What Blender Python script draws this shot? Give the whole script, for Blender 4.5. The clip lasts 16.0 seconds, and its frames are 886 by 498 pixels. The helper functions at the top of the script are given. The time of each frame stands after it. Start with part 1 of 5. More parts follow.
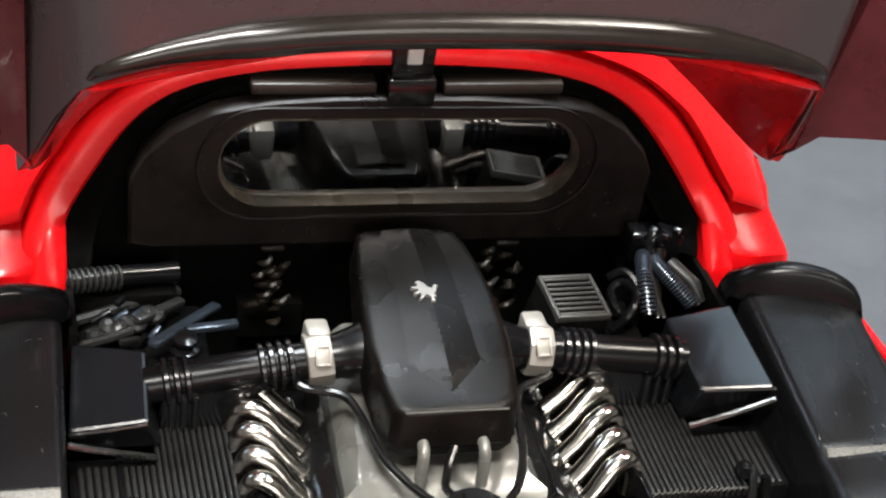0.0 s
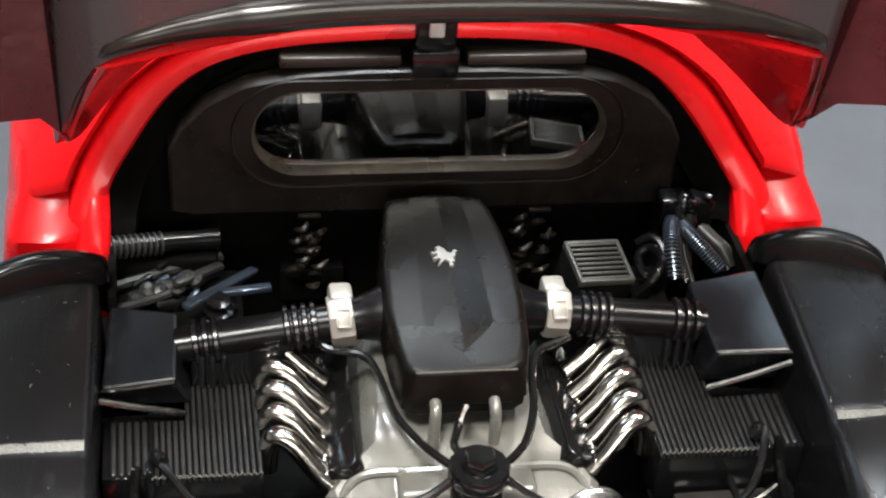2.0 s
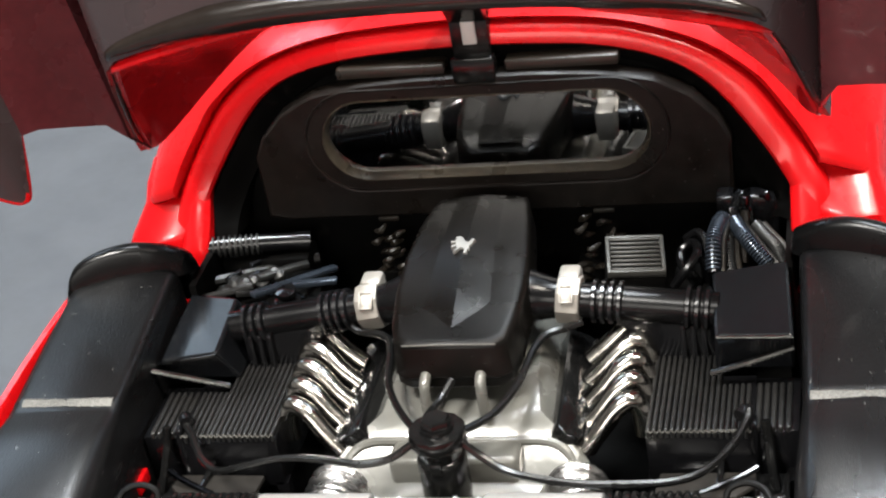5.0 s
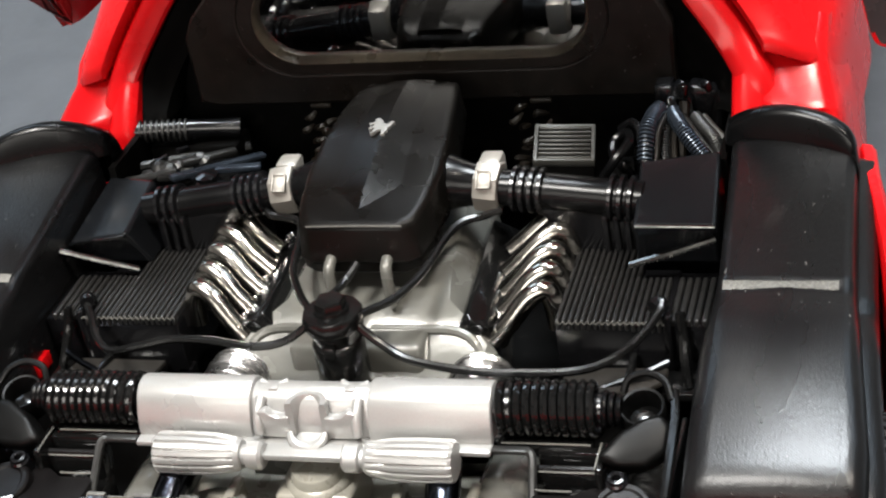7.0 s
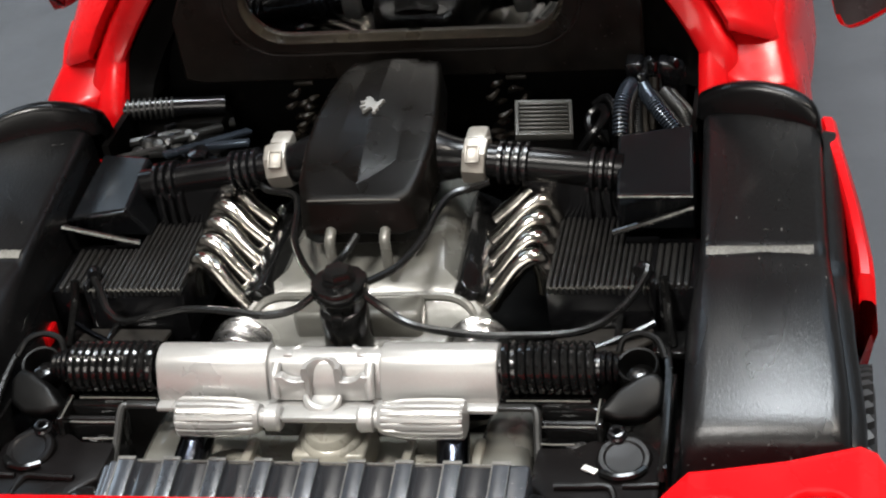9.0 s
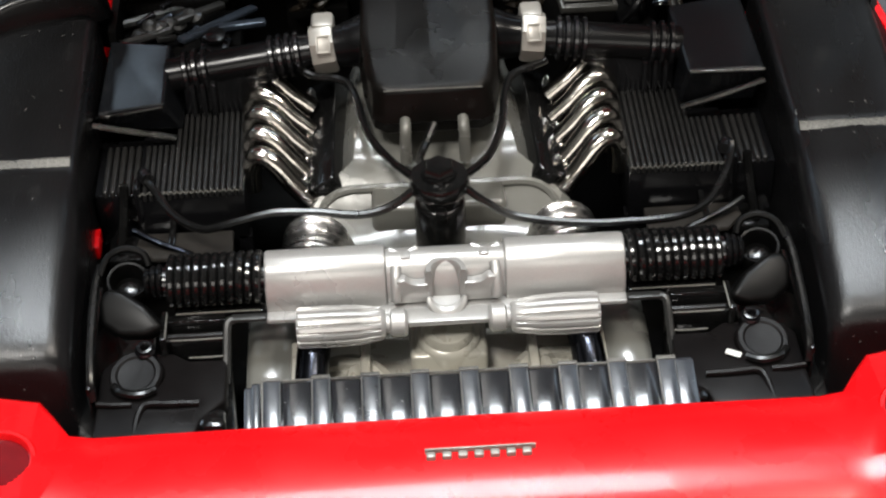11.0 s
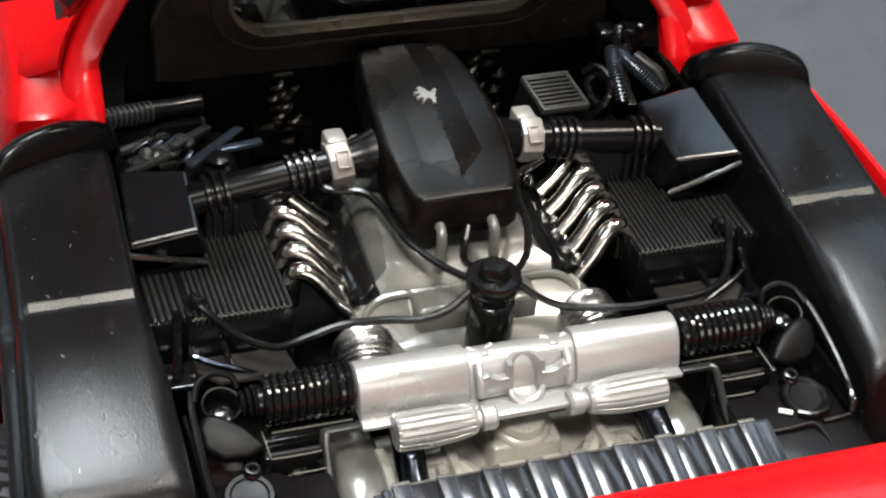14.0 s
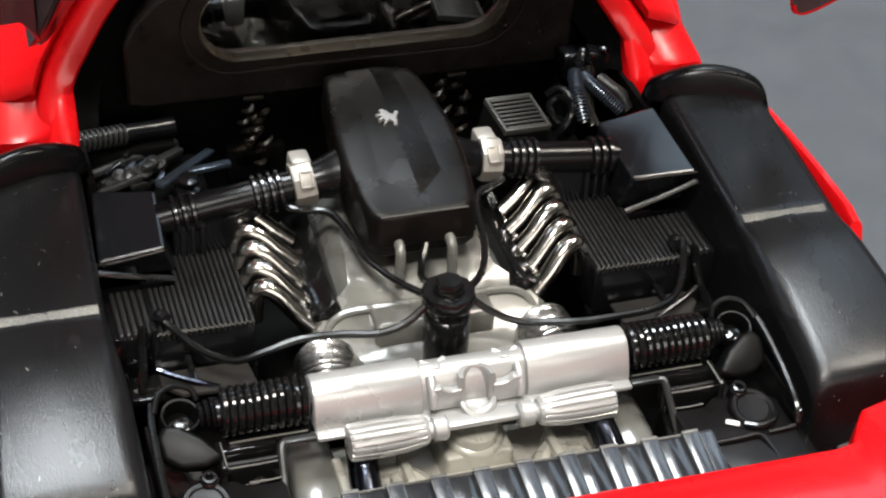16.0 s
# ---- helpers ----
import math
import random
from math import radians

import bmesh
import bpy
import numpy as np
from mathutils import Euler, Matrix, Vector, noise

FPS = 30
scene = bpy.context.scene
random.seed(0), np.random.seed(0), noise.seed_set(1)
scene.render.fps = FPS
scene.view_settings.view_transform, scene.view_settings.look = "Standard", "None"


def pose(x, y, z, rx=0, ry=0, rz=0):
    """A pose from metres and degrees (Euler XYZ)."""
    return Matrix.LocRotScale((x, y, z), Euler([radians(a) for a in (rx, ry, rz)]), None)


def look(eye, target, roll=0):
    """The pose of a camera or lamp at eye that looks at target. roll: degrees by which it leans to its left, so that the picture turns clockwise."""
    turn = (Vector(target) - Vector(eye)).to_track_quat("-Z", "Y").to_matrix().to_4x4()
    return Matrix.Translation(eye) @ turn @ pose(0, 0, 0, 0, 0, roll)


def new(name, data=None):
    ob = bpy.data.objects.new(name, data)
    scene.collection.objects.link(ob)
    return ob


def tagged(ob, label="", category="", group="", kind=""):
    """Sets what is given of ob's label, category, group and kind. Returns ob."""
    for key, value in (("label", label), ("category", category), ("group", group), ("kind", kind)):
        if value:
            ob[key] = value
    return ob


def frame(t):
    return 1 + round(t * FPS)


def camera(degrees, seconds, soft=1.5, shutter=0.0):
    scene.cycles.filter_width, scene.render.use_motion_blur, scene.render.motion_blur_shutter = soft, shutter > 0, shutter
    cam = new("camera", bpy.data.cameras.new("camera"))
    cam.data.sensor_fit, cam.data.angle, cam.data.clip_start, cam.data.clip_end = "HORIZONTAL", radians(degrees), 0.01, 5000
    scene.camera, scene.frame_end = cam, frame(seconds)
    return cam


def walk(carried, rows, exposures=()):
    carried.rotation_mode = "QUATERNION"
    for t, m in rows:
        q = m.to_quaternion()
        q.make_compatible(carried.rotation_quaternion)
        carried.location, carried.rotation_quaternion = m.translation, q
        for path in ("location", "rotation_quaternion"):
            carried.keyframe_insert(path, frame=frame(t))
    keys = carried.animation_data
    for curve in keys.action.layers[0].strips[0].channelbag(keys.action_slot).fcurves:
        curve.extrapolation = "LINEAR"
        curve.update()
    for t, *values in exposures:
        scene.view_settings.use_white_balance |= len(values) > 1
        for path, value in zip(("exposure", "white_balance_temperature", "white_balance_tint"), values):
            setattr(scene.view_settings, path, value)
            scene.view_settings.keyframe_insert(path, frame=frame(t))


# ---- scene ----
EXPOSURES = [(0.0, 0.88), (3.0, 0.94), (5.5, 1.0), (7.0, 0.68), (8.0, 0.58), (9.0, 0.34), (12.0, -0.04), (14.0, 0.34), (15.5, 0.5), (16.0, 0.44)]
cam = camera(27.32, 16.0, 2.15)
walk(cam, [
    (0.0, look((-0.04452, -0.13239, 0.15316), (0.00772, 0.02492, 0.04125), 9.07)),
    (0.5, look((-0.04390, -0.13300, 0.15382), (0.00814, 0.02421, 0.04168), 9.07)),
    (1.0, look((-0.04189, -0.13380, 0.15458), (0.00843, 0.02293, 0.04098), 8.89)),
    (1.5, look((-0.03731, -0.13670, 0.15592), (0.00841, 0.02070, 0.04133), 7.91)),
    (2.0, look((-0.02878, -0.14096, 0.15854), (0.00219, 0.01830, 0.04159), 4.72)),
    (2.5, look((-0.02121, -0.14480, 0.16055), (-0.00551, 0.01598, 0.04265), 1.14)),
    (3.0, look((-0.00824, -0.14944, 0.15908), (-0.00618, 0.01336, 0.04292), -2.16)),
    (3.2, look((-0.00297, -0.15018, 0.15761), (-0.00519, 0.01318, 0.04225), -3.20)),
    (5.5, look((0.05307, -0.15928, 0.14566), (-0.00259, 0.00688, 0.04925), -10.81)),
    (6.0, look((0.05836, -0.15673, 0.14106), (-0.00102, 0.00944, 0.04692), -10.76)),
    (6.5, look((0.05867, -0.15489, 0.13811), (-0.00069, 0.00908, 0.04018), -10.48)),
    (7.0, look((0.05858, -0.15196, 0.13378), (0.00136, 0.01069, 0.03244), -10.16)),
    (7.5, look((0.06041, -0.15528, 0.13273), (0.00438, 0.00730, 0.03061), -10.24)),
    (8.0, look((0.06256, -0.16329, 0.13530), (0.00666, -0.00045, 0.03354), -10.28)),
    (8.5, look((0.05739, -0.16271, 0.13742), (0.00376, -0.00024, 0.03385), -10.25)),
    (9.0, look((0.04932, -0.16292, 0.14263), (0.00591, 0.00008, 0.03518), -8.74)),
    (9.5, look((0.03710, -0.16251, 0.14735), (0.00613, -0.00179, 0.03241), -7.31)),
    (9.7, look((0.03138, -0.16257, 0.14816), (0.00339, -0.00454, 0.02882), -7.17)),
    (11.8, look((-0.02132, -0.15264, 0.15612), (0.00640, -0.00432, 0.02485), 2.31)),
    (12.0, look((-0.02486, -0.15221, 0.15588), (0.00755, -0.00452, 0.02497), 3.14)),
    (12.5, look((-0.03718, -0.15076, 0.15515), (0.00713, -0.00461, 0.02602), 4.91)),
    (13.0, look((-0.04485, -0.15024, 0.15495), (0.00571, -0.00461, 0.02753), 5.10)),
    (13.5, look((-0.05322, -0.15057, 0.15608), (0.00137, -0.00511, 0.03013), 5.23)),
    (14.0, look((-0.05811, -0.15301, 0.15891), (-0.00038, -0.00530, 0.03706), 5.16)),
    (14.5, look((-0.05643, -0.15453, 0.16114), (0.00179, -0.00502, 0.04173), 5.18)),
    (15.0, look((-0.05304, -0.15844, 0.16457), (0.00454, -0.00725, 0.04699), 4.69)),
    (15.5, look((-0.05284, -0.16017, 0.16291), (0.00277, -0.00906, 0.04427), 4.23)),
    (16.0, look((-0.05097, -0.16085, 0.16278), (0.00227, -0.01012, 0.04259), 3.83)),
], EXPOSURES)

# ---- light: a room with ceiling lamps, warm overhead and cooler daylight-white further back ----
world = bpy.data.worlds.new("world")
scene.world = world
world.use_nodes = True
world.node_tree.nodes["Background"].inputs[0].default_value = (0.9, 0.95, 1.0, 1)
world.node_tree.nodes["Background"].inputs[1].default_value = 0.012


def area_lamp(name, at, to, sx, sy, watts, colour):
    data = bpy.data.lights.new(name, "AREA")
    data.shape, data.size, data.size_y, data.energy, data.color = "RECTANGLE", sx, sy, watts, colour
    ob = new(name, data)
    ob.matrix_world = look(at, to)
    return ob


area_lamp("ceiling_lamp", (0.07, 0.42, 2.12), (0.07, 0.40, 0), 0.66, 0.80, 68, (0.90, 0.96, 1.0))
area_lamp("ceiling_lamp", (-0.55, -1.05, 2.12), (-0.42, -0.85, 0), 0.55, 0.42, 64, (1.0, 0.97, 0.92))
area_lamp("ceiling_lamp", (1.0, -0.45, 2.12), (0.85, -0.4, 0), 0.42, 0.42, 32, (1.0, 0.92, 0.82))
area_lamp("ceiling_lamp", (-1.9, 1.6, 2.12), (-1.75, 1.45, 0), 1.1, 1.0, 15, (0.66, 0.83, 1.0))
area_lamp("ceiling_lamp", (1.3, 1.35, 2.12), (1.2, 1.2, 0), 1.2, 1.0, 10, (0.66, 0.83, 1.0))
# added light, source unseen: gives the car's rear window something bright to mirror
area_lamp("south_light", (0.0, -2.585, 1.15), (0.0, 0.0, 1.15), 1.76, 0.96, 20, (1.0, 0.95, 0.88))
for x in (-0.47, 0.53):
    area_lamp("ceiling_lamp", (x, 0.60, 2.12), (x, 0.59, 0), 0.38 if x < 0 else 0.24, 0.80, 3.6 if x < 0 else 2.3, (0.82, 0.91, 1.0))
# ---- small builders (all measures below in millimetres, written as metres by MM) ----
MM = 0.001
TAU = 2 * math.pi


def V(*a):
    return Vector(a)


def grid_faces(bm, rows, close_u=False, close_v=False, flip=False):
    """Skin a grid of points; rows of equal length."""
    vs = [[bm.verts.new(p) for p in r] for r in rows]
    nu, nv = len(vs), len(vs[0])
    for i in range(nu if close_u else nu - 1):
        for j in range(nv if close_v else nv - 1):
            q = [vs[i][j], vs[i][(j + 1) % nv], vs[(i + 1) % nu][(j + 1) % nv], vs[(i + 1) % nu][j]]
            bm.faces.new(q[::-1] if flip else q)
    return vs


def tidy(bm):
    bmesh.ops.remove_doubles(bm, verts=bm.verts, dist=1e-4)
    bmesh.ops.recalc_face_normals(bm, faces=bm.faces)
    return bm


def box(x0, x1, y0, y1, z0, z1, bevel=0.0, seg=2, m=None):
    bm = bmesh.new()
    bmesh.ops.create_cube(bm, size=1)
    for v in bm.verts:
        v.co = V((x0 + x1) / 2 + v.co.x * (x1 - x0), (y0 + y1) / 2 + v.co.y * (y1 - y0), (z0 + z1) / 2 + v.co.z * (z1 - z0))
    if bevel:
        bmesh.ops.bevel(bm, geom=bm.edges[:], offset=bevel, segments=seg, profile=0.5, affect="EDGES")
    if m:
        bm.transform(m)
    return bm


def frame_of(d):
    d = d.normalized()
    a = V(0, 0, 1) if abs(d.z) < 0.9 else V(1, 0, 0)
    s = d.cross(a).normalized()
    return s, s.cross(d).normalized()


def smooth_path(pts, n=6):
    """Catmull-Rom through the points."""
    p = [Vector(q) for q in pts]
    p = [p[0] * 2 - p[1]] + p + [p[-1] * 2 - p[-2]]
    out = []
    for i in range(1, len(p) - 2):
        a, b, c, d = p[i - 1:i + 3]
        for k in range(n):
            t = k / n
            out.append(0.5 * (2 * b + (c - a) * t + (2 * a - 5 * b + 4 * c - d) * t * t + (3 * b - a - 3 * c + d) * t ** 3))
    return out + [p[-2]]


def tube(pts, r, seg=10, n=6, bm=None):
    """A round tube along a smooth path; r a number or a function of 0..1."""
    bm = bm or bmesh.new()
    path = smooth_path(pts, n) if n > 1 else [Vector(q) for q in pts]
    rows, s = [], None
    for i, p in enumerate(path):
        d = (path[min(i + 1, len(path) - 1)] - path[max(i - 1, 0)]).normalized()
        if s is None:
            s, u = frame_of(d)
        else:
            s = (s - d * s.dot(d)).normalized()
            u = s.cross(d).normalized()
        rad = r(i / (len(path) - 1)) if callable(r) else r
        rows.append([p + (s * math.cos(TAU * k / seg) + u * math.sin(TAU * k / seg)) * rad for k in range(seg)])
    vs = grid_faces(bm, rows, close_v=True)
    bm.faces.new(vs[0])
    bm.faces.new(vs[-1][::-1])
    bmesh.ops.recalc_face_normals(bm, faces=bm.faces)
    return bm


def lathe(profile, origin=(0, 0, 0), axis=(0, 0, 1), seg=24, bm=None):
    """Turn (radius, height) pairs round an axis."""
    bm = bm or bmesh.new()
    o, d = Vector(origin), Vector(axis).normalized()
    s, u = frame_of(d)
    rows = [[o + d * h + (s * math.cos(TAU * k / seg) + u * math.sin(TAU * k / seg)) * max(r, 1e-3) for k in range(seg)] for r, h in profile]
    vs = grid_faces(bm, rows, close_v=True)
    bm.faces.new(vs[0])
    bm.faces.new(vs[-1])
    bmesh.ops.recalc_face_normals(bm, faces=bm.faces)
    return bm


def prism(outline, z0, z1, bevel=0.0, seg=2, m=None):
    """An outline in the xy plane, raised from z0 to z1."""
    bm = bmesh.new()
    lo = [bm.verts.new((x, y, z0)) for x, y in outline]
    hi = [bm.verts.new((x, y, z1)) for x, y in outline]
    n = len(lo)
    bm.faces.new(lo[::-1])
    bm.faces.new(hi)
    for i in range(n):
        bm.faces.new((lo[i], lo[(i + 1) % n], hi[(i + 1) % n], hi[i]))
    bmesh.ops.recalc_face_normals(bm, faces=bm.faces)
    if bevel:
        bmesh.ops.bevel(bm, geom=bm.edges[:], offset=bevel, segments=seg, profile=0.5, affect="EDGES", clamp_overlap=True)
    if m:
        bm.transform(m)
    return bm


def join(*bms):
    out = bmesh.new()
    for b in bms:
        me = bpy.data.meshes.new("tmp")
        b.to_mesh(me)
        out.from_mesh(me)
        bpy.data.meshes.remove(me)
        b.free()
    return out


def thing(name, base, label, category, group="", kind=""):
    ob = new(name)
    ob.empty_display_size = 0.01
    ob.location = Vector(base) * MM
    return tagged(ob, label, category, group, kind)


def part(name, bm, material, parent=None, label="", sharp=38):
    """One mesh object from a bmesh in millimetres, under a thing or a part."""
    me = bpy.data.meshes.new(name)
    for f in bm.faces:
        f.smooth = True
    bm.transform(Matrix.Scale(MM, 4))
    bm.to_mesh(me)
    bm.free()
    me.set_sharp_from_angle(angle=radians(sharp))
    me.materials.append(material)
    ob = new(name, me)
    if parent is not None:
        ob.parent = parent
        if parent.parent is None:
            ob.matrix_parent_inverse = Matrix.Translation(-parent.location)
    if label:
        tagged(ob, label)
    return ob


def mirrored(bm):
    b = bm.copy()
    for v in b.verts:
        v.co.x = -v.co.x
    bmesh.ops.reverse_faces(b, faces=b.faces)
    return b


def both(name, make, material, parent, label="", sharp=38):
    """The same part on the two sides of the car."""
    b = make()
    c = mirrored(b)
    return part(name, b, material, parent, label, sharp), part(name, c, material, parent, label, sharp)


# ---- materials ----
def material(name, base, rough=0.4, metal=0.0, coat=0.0, spec=0.5, vary=0.12, grain=900.0, bump=0.0, rough_vary=0.08, scuff=0.0, scuff_colour=(0.3, 0.3, 0.3), stretch=(1, 1, 1), fleck=0.0, weave=0.0):
    """Colour and roughness that vary at two scales, fine relief, and light scuffs."""
    m = bpy.data.materials.new(name)
    m.use_nodes = True
    nt = m.node_tree
    n, link = nt.nodes, nt.links.new
    p = n["Principled BSDF"]
    p.inputs["Metallic"].default_value = metal
    p.inputs["Specular IOR Level"].default_value = spec
    p.inputs["Coat Weight"].default_value = coat
    p.inputs["Coat Roughness"].default_value = 0.04
    co = n.new("ShaderNodeTexCoord")
    mp = n.new("ShaderNodeMapping")
    mp.inputs["Scale"].default_value = stretch
    link(co.outputs["Object"], mp.inputs["Vector"])

    def noise_at(scale, detail=4.0):
        t = n.new("ShaderNodeTexNoise")
        t.inputs["Scale"].default_value = scale
        t.inputs["Detail"].default_value = detail
        link(mp.outputs["Vector"], t.inputs["Vector"])
        return t.outputs["Fac"]

    def ranged(src, a, b, lo=0.3, hi=0.7):
        r = n.new("ShaderNodeMapRange")
        r.inputs[1].default_value, r.inputs[2].default_value = lo, hi
        r.inputs[3].default_value, r.inputs[4].default_value = a, b
        link(src, r.inputs[0])
        return r.outputs[0]

    big, fine = noise_at(60.0), noise_at(grain, 6.0)
    add = n.new("ShaderNodeMath")
    add.operation = "ADD"
    link(ranged(big, -vary, vary), add.inputs[0])
    link(ranged(fine, -vary * 0.6, vary * 0.6), add.inputs[1])
    sc = n.new("ShaderNodeMath")
    sc.operation = "ADD"
    sc.inputs[1].default_value = 1.0
    link(add.outputs[0], sc.inputs[0])
    mul = n.new("ShaderNodeVectorMath")
    mul.operation = "SCALE"
    mul.inputs[0].default_value = base
    link(sc.outputs[0], mul.inputs["Scale"])
    colour = mul.outputs[0]
    if scuff:
        mix = n.new("ShaderNodeMix")
        mix.data_type = "RGBA"
        link(ranged(noise_at(420.0, 8.0), 0.0, scuff, 0.62, 0.72), mix.inputs[0])
        link(colour, mix.inputs[6])
        mix.inputs[7].default_value = (*scuff_colour, 1)
        colour = mix.outputs[2]
    if fleck:
        mix = n.new("ShaderNodeMix")
        mix.data_type = "RGBA"
        link(ranged(noise_at(2400.0, 3.0), 0.0, fleck, 0.72, 0.75), mix.inputs[0])
        link(colour, mix.inputs[6])
        mix.inputs[7].default_value = (0.32, 0.31, 0.30, 1)
        colour = mix.outputs[2]
    link(colour, p.inputs["Base Color"])
    link(ranged(noise_at(150.0, 5.0), max(0.02, rough - rough_vary), rough + rough_vary), p.inputs["Roughness"])
    if bump:
        b = n.new("ShaderNodeBump")
        b.inputs["Strength"].default_value = 1.0
        b.inputs["Distance"].default_value = bump * 0.001
        height = fine
        if weave:
            wv = n.new("ShaderNodeTexWave")
            wv.bands_direction = "DIAGONAL"
            wv.inputs["Scale"].default_value = 1900.0
            wv.inputs["Distortion"].default_value = 1.5
            wv.inputs["Detail"].default_value = 2.0
            link(co.outputs["Object"], wv.inputs["Vector"])
            ws = n.new("ShaderNodeMath")
            ws.operation = "MULTIPLY_ADD"
            ws.inputs[1].default_value = weave
            link(wv.outputs["Fac"], ws.inputs[0])
            link(fine, ws.inputs[2])
            height = ws.outputs[0]
        link(height, b.inputs["Height"])
        link(b.outputs[0], p.inputs["Normal"])
    return m


def glass(name, tint, rough=0.02, ior=1.45):
    m = bpy.data.materials.new(name)
    m.use_nodes = True
    p = m.node_tree.nodes["Principled BSDF"]
    p.inputs["Base Color"].default_value = (*tint, 1)
    p.inputs["Roughness"].default_value = rough
    p.inputs["IOR"].default_value = ior
    p.inputs["Transmission Weight"].default_value = 1.0
    return m


red_paint = material("red_paint", (0.52, 0.0025, 0.0045), 0.28, coat=0.14, spec=0.3, vary=0.03, rough_vary=0.04)
black_satin = material("black_satin_plastic", (0.005, 0.005, 0.005), 0.2, spec=0.4, vary=0.25, bump=0.015, grain=2500, scuff=0.10, scuff_colour=(0.10, 0.10, 0.10))
black_gloss = material("black_gloss_plastic", (0.004, 0.004, 0.0045), 0.19, vary=0.2, rough_vary=0.06, bump=0.05, grain=420)
black_arch = material("black_arch_plastic", (0.004, 0.004, 0.0043), 0.29, vary=0.3, spec=0.36, rough_vary=0.05, bump=0.03, grain=5200, scuff=0.08, scuff_colour=(0.07, 0.07, 0.068), stretch=(1, 0.3, 1), fleck=0.3, weave=0.15)
black_cover = material("black_cover_plastic", (0.0028, 0.0024, 0.002), 0.3, spec=0.16, vary=0.25, fleck=0.16, bump=0.02, weave=0.3, grain=3600, scuff=0.05, scuff_colour=(0.06, 0.055, 0.05))
bay_black = material("bay_black_plastic", (0.0022, 0.0021, 0.002), 0.7, spec=0.04, vary=0.3, scuff=0.12, scuff_colour=(0.05, 0.045, 0.04))
brown_black = material("bulkhead_plastic", (0.009, 0.007, 0.0058), 0.38, spec=0.24, vary=0.5, rough_vary=0.14, scuff=0.35, scuff_colour=(0.011, 0.009, 0.008), bump=0.03, grain=700, fleck=0.25)
silver_paint = material("silver_paint", (0.35, 0.345, 0.335), 0.33, metal=0.45, vary=0.05, grain=5000, bump=0.008)
cast_grey = material("grey_cast_plastic", (0.122, 0.120, 0.108), 0.24, metal=0.15, coat=0.45, vary=0.09, bump=0.09, grain=360)
blue_chrome = material("blue_black_chrome", (0.06, 0.065, 0.08), 0.14, metal=1.0, vary=0.4, rough_vary=0.08, bump=0.04, grain=800)
emblem_paint = material("pale_emblem_paint", (0.17, 0.168, 0.16), 0.55, vary=0.15)
gear_grey = material("gearbox_paint", (0.34, 0.325, 0.28), 0.3, metal=0.15, coat=0.3, vary=0.08, bump=0.06, grain=400)
chrome = material("chrome", (0.38, 0.36, 0.33), 0.2, metal=1.0, vary=0.1, rough_vary=0.07, bump=0.06, grain=700)
bright_chrome = material("bright_chrome", (0.66, 0.655, 0.65), 0.24, metal=1.0, vary=0.1, rough_vary=0.08, bump=0.16, grain=600)
dark_chrome = material("dark_chrome", (0.16, 0.16, 0.155), 0.16, metal=1.0, vary=0.2, rough_vary=0.06, bump=0.03, grain=700)
rubber = material("tyre_rubber", (0.018, 0.018, 0.019), 0.55, vary=0.2)
lid_black = material("lid_lining", (0.042, 0.031, 0.032), 0.28, vary=0.06, rough_vary=0.03, bump=0.006, grain=1500)
lid_lip_brown = material("lid_lip_plastic", (0.012, 0.009, 0.0075), 0.22, spec=0.45, vary=0.3, rough_vary=0.05)
window_trim_dark = material("ledge_plastic", (0.022, 0.018, 0.014), 0.3, vary=0.2, rough_vary=0.08)
table_grey = material("grey_table_top", (0.029, 0.0315, 0.036), 0.6, vary=0.06, grain=120)
wall_paint = material("wall_paint", (0.17, 0.16, 0.15), 0.8, vary=0.05, grain=8)
ceiling_paint = material("ceiling_paint", (0.19, 0.187, 0.183), 0.85, vary=0.04, grain=8)
bronze = material("bronze_brown_plastic", (0.011, 0.008, 0.005), 0.45, metal=0.2, vary=0.7, bump=0.1, grain=500)
smoke_plastic = material("grey_gloss_plastic", (0.012, 0.0125, 0.014), 0.11, coat=0.15, vary=0.1, rough_vary=0.04, fleck=0.7)
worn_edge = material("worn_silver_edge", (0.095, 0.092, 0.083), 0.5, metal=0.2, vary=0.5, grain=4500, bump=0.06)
pale_grey = material("pale_grey_paint", (0.62, 0.61, 0.58), 0.4, metal=0.2, vary=0.05)
steel_grey = material("dull_steel", (0.035, 0.035, 0.034), 0.4, metal=0.6, vary=0.2, bump=0.02)
blue_steel = material("braided_steel", (0.04, 0.05, 0.065), 0.24, metal=0.6, vary=0.2, bump=0.04)
# red lamp glass and well darkened to hold the shade of the recess
shaded_lens = material("shaded_red_lens", (0.10, 0.003, 0.005), 0.12, coat=0.5, vary=0.15)
clear_glass = glass("tinted_window", (0.16, 0.15, 0.14), 0.03, 3.2)
window_trim = material("worn_window_trim", (0.055, 0.046, 0.033), 0.34, metal=0.2, vary=0.35, rough_vary=0.12)
# dark lid lining with the red it reflects put into the colour
lid_red = material("lid_reflected_red", (0.085, 0.017, 0.020), 0.28, coat=0.2, vary=0.25)
# red body paint darkened to carry the shade under the raised lid
lid_red_dark = material("lid_red_shaded", (0.34, 0.006, 0.009), 0.25, coat=0.3, vary=0.15)
clamp_metal = material("clamp_metal", (0.215, 0.2, 0.178), 0.42, metal=0.4, vary=0.06, bump=0.02)
rib_grey = material("grey_rib_plastic", (0.026, 0.029, 0.034), 0.18, coat=0.25, vary=0.3, fleck=0.4, rough_vary=0.06)
tan_trim = material("tan_trim", (0.42, 0.38, 0.32), 0.6, vary=0.1)

